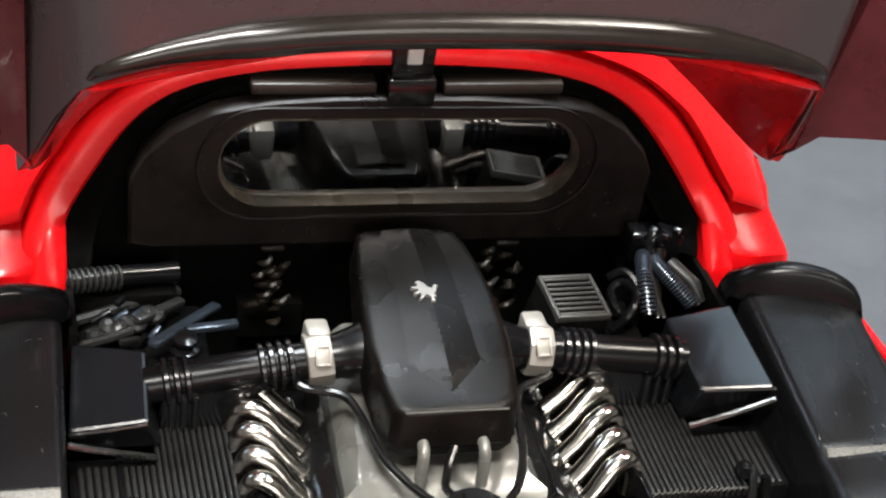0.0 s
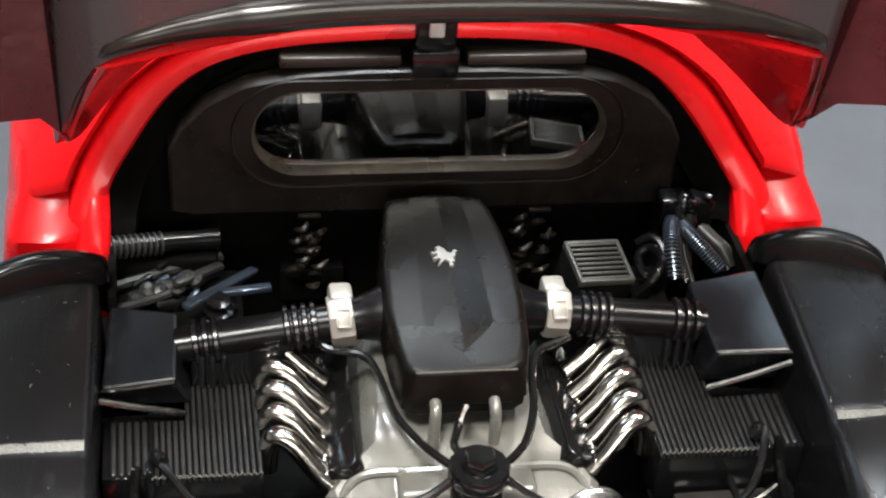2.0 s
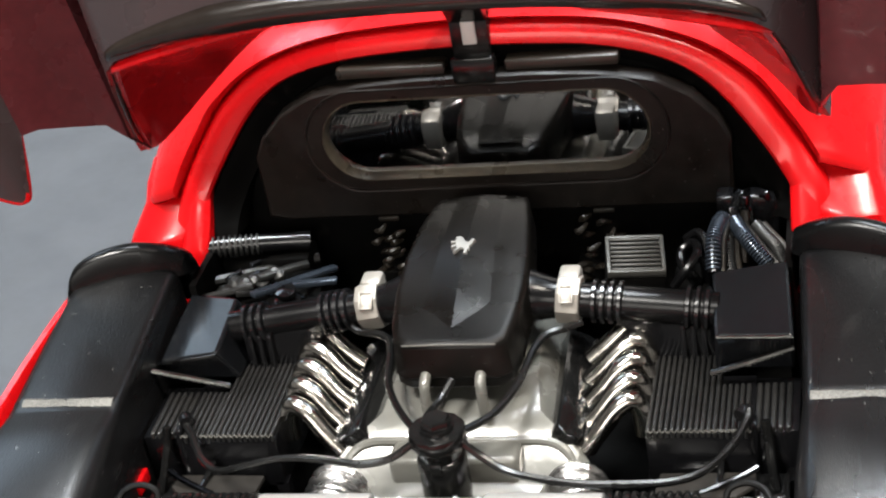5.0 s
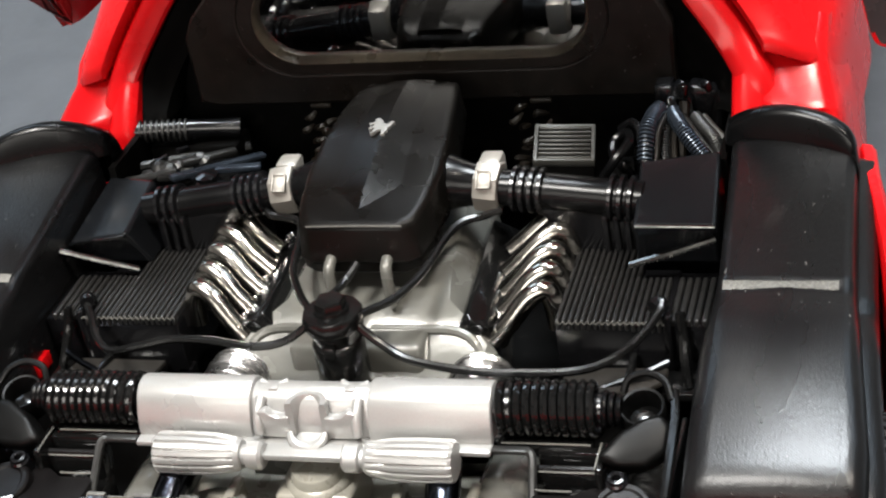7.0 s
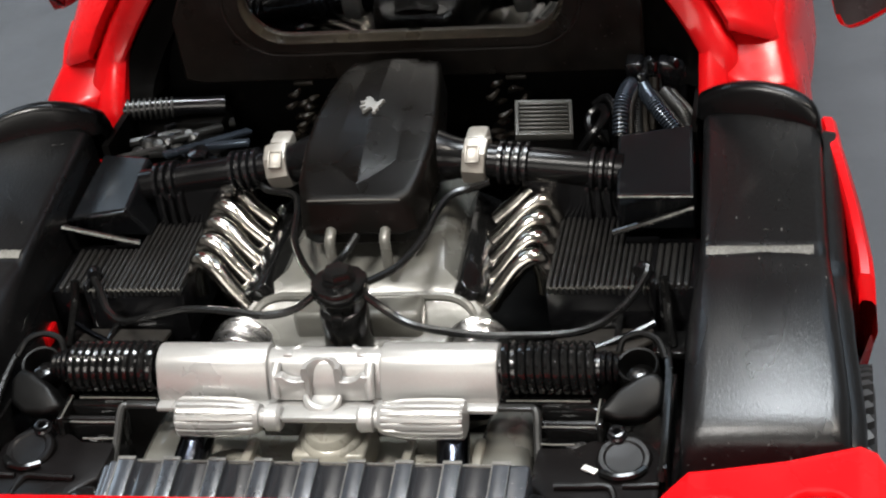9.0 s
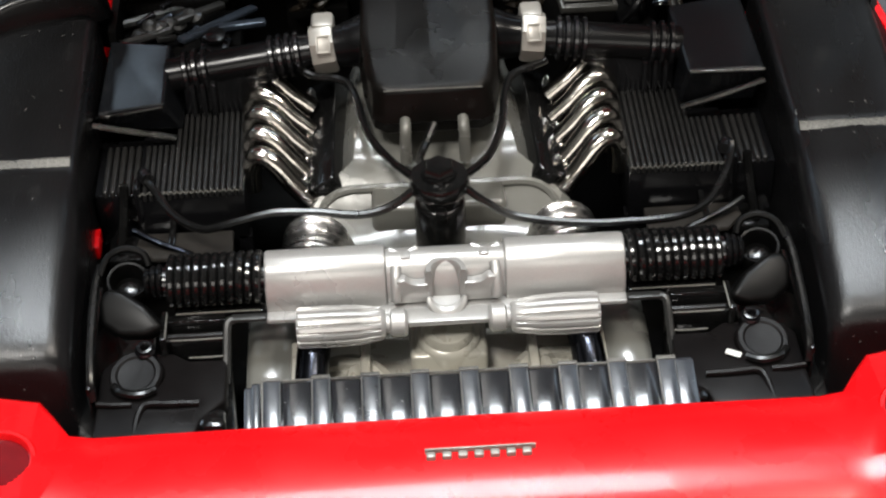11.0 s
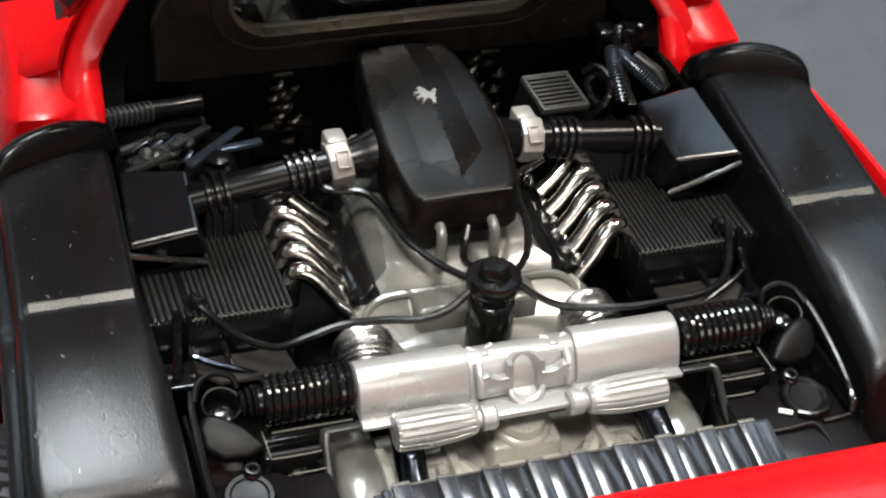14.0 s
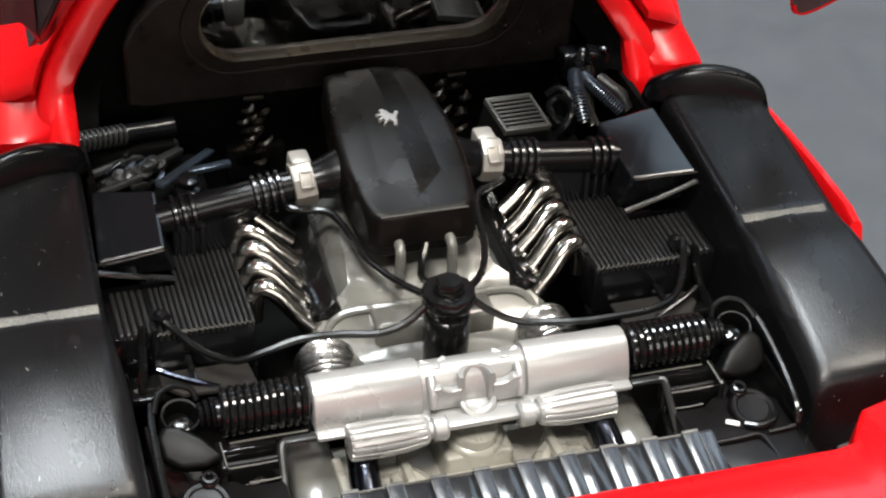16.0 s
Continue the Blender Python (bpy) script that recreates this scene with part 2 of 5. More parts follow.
box_black = material("filter_box_plastic", (0.005, 0.0055, 0.0065), 0.22, spec=0.35, vary=0.2, rough_vary=0.05, bump=0.012, grain=1800, scuff=0.05, scuff_colour=(0.12, 0.12, 0.12))
dull_black = material("dull_black_plastic", (0.0035, 0.003, 0.003), 0.36, spec=0.14, vary=0.3, rough_vary=0.15, bump=0.05, grain=500)
can_black = material("canister_plastic", (0.004, 0.004, 0.004), 0.22, spec=0.4, vary=0.3, rough_vary=0.1, bump=0.03, grain=900)
bay_gloss = material("dark_hollow_plastic", (0.002, 0.002, 0.002), 0.4, spec=0.14, vary=0.3)
shelf_grey = material("shelf_plastic", (0.020, 0.018, 0.016), 0.4, spec=0.3, vary=0.3, bump=0.03, grain=700)
fin_black = material("fin_plastic", (0.011, 0.0108, 0.0105), 0.4, spec=0.5, vary=0.3, rough_vary=0.1, bump=0.03, grain=900)
wet_black = material("wet_black_plastic", (0.004, 0.004, 0.004), 0.10, vary=0.2, rough_vary=0.05, bump=0.16, grain=300)
hose_black = material("hose_plastic", (0.0025, 0.0025, 0.0027), 0.24, spec=0.2, vary=0.2)
cable_black = material("cable_plastic", (0.004, 0.004, 0.004), 0.24, spec=0.45, vary=0.2)
module_grey = material("module_grey_plastic", (0.035, 0.034, 0.030), 0.5, metal=0.2, vary=0.25, bump=0.02)
# ---- the room and the table ----
def room_slab(name, x0, x1, y0, y1, z0, z1, mat, label):
    ob = part(name, box(x0, x1, y0, y1, z0, z1), mat)
    return tagged(ob, label, name.split("_")[0], kind="structure")


room_slab("floor", -2600, 2600, -2600, 2600, -800, -760, wall_paint, "plain floor of the room")
room_slab("ceiling", -2600, 2600, -2600, 2600, 2200, 2240, ceiling_paint, "plain pale ceiling over the table")
room_slab("wall_north", -2600, 2600, 2200, 2240, -760, 2200, wall_paint, "plain warm grey room wall")
# unseen opening and frame, added to hold the south light
wall = join(box(-2600, -900, -2640, -2600, -760, 2200), box(900, 2600, -2640, -2600, -760, 2200), box(-900, 900, -2640, -2600, -760, 650), box(-900, 900, -2640, -2600, 1650, 2200))
tagged(part("wall_south", wall, wall_paint), "plain warm grey room wall with an opening for the added light", "wall", kind="structure")
tagged(part("south_light_frame", join(box(-900, -860, -2650, -2590, 650, 1650, 4), box(860, 900, -2650, -2590, 650, 1650, 4), box(-860, 860, -2650, -2590, 650, 690, 4), box(-860, 860, -2650, -2590, 1610, 1650, 4)), pale_grey), "plain pale frame round the added south light", "window", kind="structure")
room_slab("wall_east", 2600, 2640, -2600, 2600, -760, 2200, wall_paint, "plain warm grey room wall")
room_slab("wall_west", -2640, -2600, -2600, 2600, -760, 2200, wall_paint, "plain warm grey room wall")
TABLE = -2.0
table = thing("table", (0, 0, -760), "smooth matt grey table under the model car", "table")
part("tabletop", box(-700, 700, -450, 650, TABLE - 30, TABLE, 3), table_grey, table, "smooth matt grey top")
for sx in (-640, 640):
    for sy in (-390, 590):
        part("leg", box(sx - 25, sx + 25, sy - 25, sy + 25, -760, TABLE - 30, 2), table_grey, table)

# ---- the model car: body ----
car = thing("model_car", (0, 0, TABLE), "red die-cast model sports car with its black-lined rear lid raised", "model car")

# red frame round the engine bay, from one pillar foot over the roof edge to the other
HALF = [(34.6, 14.4, 46.0), (34.2, 15.6, 48.2), (32.0, 18.0, 51.6), (29.4, 19.2, 55.4), (26.6, 20.2, 58.9), (23.4, 20.7, 61.9), (19.2, 20.7, 64.2), (13.6, 20.4, 65.8), (7.0, 20.2, 66.5), (0.0, 20.0, 66.8)]
HALF_LEFT = [(34.6, 14.4, 46.0), (34.3, 15.6, 48.2), (33.0, 18.0, 51.6), (30.6, 19.3, 55.4), (28.1, 20.3, 58.9), (25.2, 20.7, 61.9), (21.2, 20.7, 64.2), (15.0, 20.4, 65.8), (7.5, 20.2, 66.5)]
ARCH = HALF + [(-x, y, z) for x, y, z in HALF_LEFT[::-1]]
ARCH_PATH = smooth_path(ARCH, 5)


def sweep_arch(profile, lo=0, hi=None):
    """Skin a profile of (out, forward) steps along the bay's edge."""
    path = ARCH_PATH[lo:hi]
    rows = []
    for i, p in enumerate(path):
        d = path[min(i + 1, len(path) - 1)] - path[max(i - 1, 0)]
        out = V(d.z, 0, -d.x).normalized()
        slim = 1.0 - 0.3 * min(1.0, max(0.0, (p.z - 58) / 6))
        rows.append([p + out * (a * slim if a > 0 else a) + V(0, b, 0) for a, b in profile])
    bm = bmesh.new()
    grid_faces(bm, rows)
    return tidy(bm)


body = part("bay_frame", sweep_arch([(0.9, 6), (0.25, 2.2), (0.0, 0.8), (0.15, 0.25), (0.5, 0.0), (1.7, 0.15), (3.05, 0.7), (3.45, 1.2), (3.55, 1.9), (3.7, 2.6)]), red_paint, car, "glossy red painted frame round the engine bay")


def buttress(side):
    """Red panel beyond the groove: from the groove it runs forward to the side of the roof, and ends below in a rounded flap."""
    edge_y = [(50.0, 41.8, 19.3, 49.9), (52.5, 42.6, 22.0, 50.6), (55.0, 43.4, 32.0, 53.0), (58.0, 43.8, 44.0, 55.6), (61.0, 42.5, 50.0, 58.0), (64.0, 36.0, 47.0, 62.5), (66.0, 24.0, 44.0, 65.5), (66.9, 0.0, 43.0, 67.0)]
    zs = [e[0] for e in edge_y]
    rows = []
    run = ARCH_PATH if side > 0 else [V(-p.x, p.y, p.z) for p in ARCH_PATH[::-1]]
    half = [p for p in run[:len(run) // 2 + 1] if p.z > 49.9]
    for i, p in enumerate(half):
        d = half[min(i + 1, len(half) - 1)] - half[max(i - 1, 0)]
        out = V(d.z, 0, -d.x).normalized()
        slim = 1.0 - 0.3 * min(1.0, max(0.0, (p.z - 58) / 6))
        e = V(*[float(np.interp(p.z, zs, [q[k] for q in edge_y])) for k in (1, 2, 3)])
        g0 = p + out * 4.65 * slim + V(0, 0.7, 0)
        up = out * 1.5 + V(0, -0.9, 0)
        row = [p + out * 3.65 * slim + V(0, 2.8, 0), p + out * 3.85 * slim + V(0, 1.7, 0), p + out * 4.1 * slim + V(0, 1.0, 0)]
        for k in range(9):
            t = k / 8
            row.append(g0.lerp(e, t) + up * (4 * t * (1 - t)) * 0.055 * (e - g0).length)
        row += [e + V(0.5, 0.4, -0.6), V(e.x + 1.2, e.y + 0.6, min(e.z - 2.5, 46)), V(e.x + 2.0, e.y + 0.6, 38)]
        rows.append(row)
    # the flap's lower end: rolled under and back
    a = rows[0]
    low, n = [], len(a) - 4
    for k, q in enumerate(a):
        s = min(1.0, max(0.0, k / n))
        low.append((q + V(0.9 * max(0.0, 1 - 4 * s), -0.15, -0.7 - 0.35 * math.sin(math.pi * min(s, 1.0))), q + V(0.9 * max(0.0, 1 - 4 * s), 0.5, -1.15 - 0.4 * math.sin(math.pi * s)), q + V(0.6, 2.6, -1.5)))
    rows = [[l[2] for l in low], [l[1] for l in low], [l[0] for l in low]] + rows
    bm = bmesh.new()
    grid_faces(bm, rows)
    return tidy(bm)


for sx in (-1, 1):
    panel_skin = buttress(sx)
    part("buttress_panel", panel_skin if sx > 0 else mirrored(panel_skin), red_paint, car, "glossy red roof buttress panel with a rounded flap end", 50)
part("bay_surround", sweep_arch([(1.0, 6.0), (0.4, 2.0), (-0.2, 1.3), (-1.6, 1.6), (-2.4, 2.4), (-3.6, 2.6), (-4.0, 4.5), (-4.2, 14.0)]), bay_black, car, "black inner lip round the bulkhead")


def pillar_foot():
    def skin(rows):
        bm = bmesh.new()
        grid_faces(bm, [[V(*p) for p in r] for r in rows])
        return tidy(bm)
    inner = skin([[(33.4, 19.5, z), (33.5, y + 0.7, z), (33.9, y + 0.15, z), (34.7, y - 0.15, z), (35.6, y, z), (36.2 + dx, y + 0.5, z), (36.6 + dx, y + 1.4, z)]
                  for y, z, dx in ((20.5, 51.4, -0.5), (18.2, 51.2, -0.4), (17.2, 50.6, -0.2), (16.3, 49.6, 0), (13.5, 46.2, 0.5), (13.1, 45.2, 0.6), (13.0, 38, 0.6))])
    outer = skin([[(35.6 + dx, y + 0.6, z + 0.2), (36.8 + dx, y - 0.1, z + 0.1), (39.0 + dx, y + 0.1, z), (41.5 + dx, y + 0.5, z - 0.1), (42.3 + dx, y + 0.8, z - 0.4), (42.9 + dx, y + 1.6, z - 0.9), (43.3 + dx, y + 6, z - 2), (43.6 + dx, y + 12, z - 3)]
                  for y, z, dx in ((24, 53.0, 0), (20.4, 51.6, 0), (18.9, 49.8, 0.1), (14.9, 47.5, 1.0), (14.2, 46.8, 1.2), (14.0, 44, 1.6), (13.9, 36, 2.4))])
    return join(inner, outer)


both("pillar_foot", pillar_foot, red_paint, car, "glossy red stepped foot of the pillar")

# flanks of the body and the sills beside the wheel arches
def flank():
    rows = []
    for y, xi, zt in ((9.2, 46.6, 44.9), (8.6, 46.6, 45.8), (4, 47.2, 45.5), (0, 48.0, 44.9), (-6, 49.1, 43.8), (-12.4, 50.0, 42.6), (-14.6, 50.2, 41.6), (-15.4, 50.3, 39.0)):
        rows.append([V(xi - 0.2, y, zt - 9), V(xi, y, zt - 0.5), V(xi + 0.3, y, zt), V(xi + 1.1, y, zt - 0.1), V(xi + 1.6, y, zt - 0.7), V(xi + 1.8, y, zt - 5), V(xi + 1.4, y, zt - 10), V(xi + 0.2, y, zt - 18), V(xi - 2.0, y, 12), V(xi - 4.0, y, 6)])
    for r in rows:
        for v in r:
            v.y = max(v.y, -28 + math.sqrt(max(0.0, 22.5 ** 2 - (v.z - 16.5) ** 2)) if v.z < 41 else v.y)
    bm = bmesh.new()
    grid_faces(bm, rows)
    return tidy(bm)


def door_side():
    rows = []
    for y, xi, zt in ((70, 40, 36), (40, 42, 38), (22, 43, 38.5), (10, 45.5, 38), (6.0, 46.5, 37)):
        rows.append([V(xi - 3, y, zt - 1), V(xi, y, zt), V(xi + 2.0, y, zt - 3), V(xi + 2.8, y, zt - 12), V(xi + 3, y, 14), V(xi + 1, y, 6)])
    bm = bmesh.new()
    grid_faces(bm, rows)
    return tidy(bm)


both("body_side", flank, red_paint, car, "glossy red body side beside the wheel arch")
both("door_side", door_side, red_paint, car, "glossy red door side of the model")

part("inner_sill", box(-34.8, -34.2, -17.2, -14.2, 34.2, 35.8, 0.15), red_paint, car, "narrow red edge beside the suspension")

# tail panel with the lamp openings
def tail():
    rows = []
    for x, yf, zf in ((-53.2, -42.8, 38.4), (-52.6, -40.8, 39.6), (-51.6, -39.4, 40.3), (-50.2, -38.8, 40.6), (-44, -41.4, 41.0), (-37.5, -43.6, 41.7), (-36, -44.3, 42.1), (-34.6, -46.0, 41.8), (-33.2, -48.0, 41.6), (-31, -48.6, 41.8), (-20, -48.9, 42.2), (0, -49.1, 42.5),
                      (20, -48.9, 42.2), (31, -48.6, 41.8), (33.2, -48.0, 41.6), (34.6, -46.0, 41.8), (36, -44.3, 42.1), (37.5, -43.6, 41.7), (44, -41.4, 41.0), (50.2, -38.8, 40.6), (51.6, -39.4, 40.3), (52.6, -40.8, 39.6), (53.2, -42.8, 38.4)):
        side = min(1.0, max(0.0, (abs(x) - 30) / 8))
        lift = 2.6 * side
        rows.append([V(x, yf + 1.2, zf - 9), V(x, yf + 0.15, zf - 1.4), V(x, yf - 0.1, zf - 0.4), V(x, yf - 0.6, zf), V(x, -52.5, zf + 0.5 + 0.25 * lift), V(x, -57, zf + 0.8 + 0.2 * lift),
                     V(x, -61, zf - 0.3), V(x, -63.5, zf - 3), V(x, -64.5, zf - 8), V(x, -64, 14), V(x, -58, 6)])
    bm = bmesh.new()
    grid_faces(bm, rows)
    tidy(bm)
    near = [e for e in bm.edges if all(34 < abs(v.co.x) < 54 and -60 < v.co.y < -38 and v.co.z > 39 for v in e.verts)]
    bmesh.ops.subdivide_edges(bm, edges=near, cuts=14, use_grid_fill=True)
    gone = [f for f in bm.faces if any(math.hypot(abs(f.calc_center_median().x) - lx, f.calc_center_median().y - ly) < 3.1 for lx, ly in ((38.7, -52.0), (46.8, -50.6))) and f.calc_center_median().z > 39]
    bmesh.ops.delete(bm, geom=gone, context="FACES")
    return bm


tail_panel = part("tail_panel", tail(), red_paint, car, "glossy red tail panel behind the engine bay")
for i in range(7):
    part("badge_bar", box(-3.0 + i * 1.32, -2.2 + i * 1.32, -55.15, -54.5, 42.9, 43.6, 0.14), clamp_metal, tail_panel, "small silver lettering shape")
part("badge_bar", box(-3.1, 6.1, -54.3, -54.12, 42.9, 43.58, 0.05), clamp_metal, tail_panel)



LAMPS = [(sx * lx, ly, lz) for sx in (-1, 1) for lx, ly, lz in ((38.7, -52.0, 42.6), (46.8, -50.6, 42.4))]
LAMP_AXIS = V(0, -0.06, 1).normalized()
for at in LAMPS:
    lamp = part("tail_lamp", lathe([(0.2, -3.6), (1.4, -3.7), (2.0, -4.1), (2.3, -4.9), (2.72, -4.4), (2.76, -0.4)], at, LAMP_AXIS, 28), shaded_lens, tail_panel, "round red tail lamp set in an opening")
    part("lamp_ring", lathe([(3.75, -0.7), (3.6, -0.1), (3.3, 0.22), (3.0, 0.22), (2.8, -0.1), (2.72, -0.7)], at, LAMP_AXIS, 40), red_paint, lamp, "red rim of the lamp opening")

# black wheel arch covers
def arch_cover():
    rows = []
    prof = [(6.6, 30.0), (6.4, 47.4), (5.8, 48.0), (5.2, 48.1), (-13.4, 44.75), (-14.2, 44.75), (-14.8, 44.4), (-16, 44.35), (-18.5, 44.5), (-21, 44.4), (-24, 43.95), (-27, 43.35), (-30, 42.6), (-33, 41.75), (-35.5, 40.95), (-36.6, 40.4), (-37.4, 39.8), (-37.9, 38.9), (-38.2, 37.6), (-38.6, 35.5), (-39.2, 30)]
    for y, z in prof:
        w = min(1.0, max(0.0, (-14 - y) / 10))
        xi, xo = (35.2 if y < 3.2 else 34.6) - 0.7 * w, 46.6 + 3.3 * min(1.0, max(0.0, (1 - y) / 34)) - (0.6 if y < 3.2 else 0)
        r = 1.1 + 1.3 * w
        arc_in = [V(xi + r * (1 - math.cos(radians(q))), y, z - r * (1 - math.sin(radians(q)))) for q in (0, 22, 45, 68, 90)]
        ro = 1.1 + 0.5 * w
        arc_out = [V(xo - ro * (1 - math.cos(radians(q))), y, z - ro * (1 - math.sin(radians(q)))) for q in (90, 68, 45, 22, 0)]
        rows.append([V(xi - 0.9, y, 26)] + arc_in + [V((xi + xo) / 2 + 0.5 * w, y, z + 0.15)] + arc_out + [V(xo + 0.2, y, z - ro - 1.1), V(xo + 1.5 - 0.4 * w, y, z - ro - 1.4), V(xo + 1.9 - 0.4 * w, y, z - ro - 2.1), V(xo + 2.0 - 0.4 * w, y, 30)])
    bm = bmesh.new()
    grid_faces(bm, rows)
    return tidy(bm)


def front_lip():
    """The raised collar at the front end of the cover."""
    path = smooth_path([(33.6, 9.2, 45.5), (33.8, 8.8, 48.2), (34.6, 8.2, 49.5), (37.0, 7.2, 50.9), (40.0, 6.4, 51.5), (43.0, 5.6, 51.2), (45.2, 4.8, 50.4), (46.4, 4.2, 49.2), (46.9, 3.4, 47.0), (47.0, 1.8, 45.6)], 4)
    rows = []
    for p in path:
        x, y, z = p
        rows.append([V(x, y - 1.5, min(z, 47.4) - 0.6), V(x, y - 1.3, z - 0.7), V(x, y - 0.9, z - 0.2), V(x, y - 0.2, z), V(x, y + 0.7, z - 0.3), V(x, y + 1.2, z - 1.2), V(x, y + 1.4, z - 8)])
    bm = bmesh.new()
    grid_faces(bm, rows)
    return tidy(bm)


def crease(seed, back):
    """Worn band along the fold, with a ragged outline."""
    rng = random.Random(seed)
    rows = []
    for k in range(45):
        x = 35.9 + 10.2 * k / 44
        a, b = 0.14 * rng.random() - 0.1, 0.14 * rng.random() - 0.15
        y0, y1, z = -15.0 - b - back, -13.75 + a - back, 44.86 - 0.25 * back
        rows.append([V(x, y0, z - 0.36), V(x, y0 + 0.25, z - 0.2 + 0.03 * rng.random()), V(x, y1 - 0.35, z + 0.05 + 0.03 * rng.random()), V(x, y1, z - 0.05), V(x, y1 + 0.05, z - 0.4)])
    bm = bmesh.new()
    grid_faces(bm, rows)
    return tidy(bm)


covers = both("wheel_arch_cover", arch_cover, black_arch, car, "satin black scuffed plastic wheel arch cover", 50)
for sx, cov in ((1, covers[0]), (-1, covers[1])):
    b = crease(7 + sx, 0.45 if sx > 0 else 0.0)
    l = front_lip()
    part("front_lip", l if sx > 0 else mirrored(l), hose_black, cov, "raised black front collar", 60)
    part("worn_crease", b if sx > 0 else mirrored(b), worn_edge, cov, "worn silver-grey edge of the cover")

# wheels
def wheel(sx, x, y):
    w = part("wheel", lathe([(10.5, -6), (11, -5.5), (11.2, 0), (11, 6.4), (9.8, 6.8), (3, 6.2), (2.4, 5.6), (0.4, 5.6)], (sx * x, y, 16.5), (sx, 0, 0), 40), silver_paint, car, "silver wheel with black tyre")
    part("tyre", lathe([(11.2, -7), (14, -7.3), (17, -7.2), (18.6, -6.4), (19.0, -4), (19.1, 0), (19.0, 4), (18.6, 6.4), (17, 7.2), (14, 7.3), (11.2, 6.9)], (sx * x, y, 16.5), (sx, 0, 0), 64), rubber, w, "black rubber tyre")
    for k in range(60):
        a = TAU * k / 60
        for q in (3.2, 5.6):
            m = Matrix.Translation((sx * (x + q), y, 16.5)) @ Matrix.Rotation(a, 4, "X") @ Matrix.Rotation(0.5 * sx, 4, "Z")
            yield box(-1.3, 1.3, -0.5, 0.5, 18.4, 19.35, 0, m=m), w


for sx, wx, wy in ((-1, 44.5, -28), (1, 44.5, -28), (-1, 32.6, 119), (1, 32.6, 119)):
    blocks = list(wheel(sx, wx, wy))
    tagged(part("tread", join(*[b for b, _ in blocks]), rubber, blocks[0][1]), kind="stuff")

# front of the car, hidden behind the bay
def nose():
    rows = []
    for y, zc, zf, zs, hw in ((66, 40.5, 41.5, 36, 42.6), (84, 38.5, 41.0, 35, 41.4), (102, 36.5, 40.5, 36, 40.8), (119, 34.5, 39.5, 36.5, 40.5), (136, 31.5, 36.5, 33, 40), (155, 27, 31, 27, 38.5), (172, 21.5, 24, 20, 37), (184, 15, 16, 13, 30), (187, 9, 9, 8, 27)):
        half = [(0, zc), (hw * 0.4, zc + 0.2), (hw * 0.62, zc + 0.4 * (zf - zc)), (hw * 0.82, zf), (hw * 0.95, zf - 1.5), (hw, zs - 4), (hw, min(zs - 5, 12)), (hw * 0.97, 6)]
        rows.append([V(-x, y, z) for x, z in half[::-1]] + [V(x, y, z) for x, z in half[1:]])
    bm = bmesh.new()
    grid_faces(bm, rows)
    return tidy(bm)


def sweep_screen():
    rows = [[V(x * k, y - 0.004 * (x * k) ** 2 * b, z) for x in (-1, -0.8, -0.5, 0, 0.5, 0.8, 1)] for k, y, z, b in ((30, 45, 65.6, 0.2), (35, 60, 55, 0.6), (38.5, 80, 41, 1.0))]
    bm = bmesh.new()
    grid_faces(bm, rows)
    tidy(bm)
    bmesh.ops.solidify(bm, geom=bm.faces[:], thickness=0.5)
    return bm


part("bonnet", nose(), red_paint, car, "glossy red front of the model car")
screen = part("windscreen", sweep_screen(), clear_glass, car, "tinted windscreen")
screen.visible_shadow = False

# bay tub
part("bay_floor", box(-36, 36, -48, 24, 20, 24), bay_black, car, "black floor of the engine bay")
for sx in (-1, 1):
    part("bay_side", box(min(sx * 33.0, sx * 33.8), max(sx * 33.0, sx * 33.8), 6.4, 24, 20, 45.6), bay_black, car, "black side wall of the engine bay")
WALL = [(x * 0.96, z - 1.2) for x, y, z in HALF]
part("bay_wall", prism([(34, 20)] + WALL + [(-x, z) for x, z in WALL[-2::-1]] + [(-34, 20)], 0, 2, m=Matrix.Translation((0, 24.5, 0)) @ Matrix.Rotation(radians(90), 4, "X")), bay_black, car, "black front wall of the engine bay")
part("underbody", box(-44, 44, -58, 70, 2, 8, 1), bay_black, car, "black underside of the model car")

# bulkhead with the oval rear window
PANEL = [(-27.2, 46.4), (-27.4, 54.6), (-26.2, 57.2), (-23.6, 60.0), (-19.8, 62.2), (-14, 63.4), (-7, 63.8)]
PANEL = PANEL + [(-x, z) for x, z in PANEL[::-1]]


def oval(hw, hh, n=12, cx=0.0, cz=56.4):
    r = hh
    pts = []
    for k in range(n + 1):
        a = -math.pi / 2 + math.pi * k / n
        pts.append((cx + hw - r + r * math.cos(a), cz + r * math.sin(a)))
    for k in range(n + 1):
        a = math.pi / 2 + math.pi * k / n
        pts.append((cx - hw + r + r * math.cos(a), cz + r * math.sin(a)))
    return pts


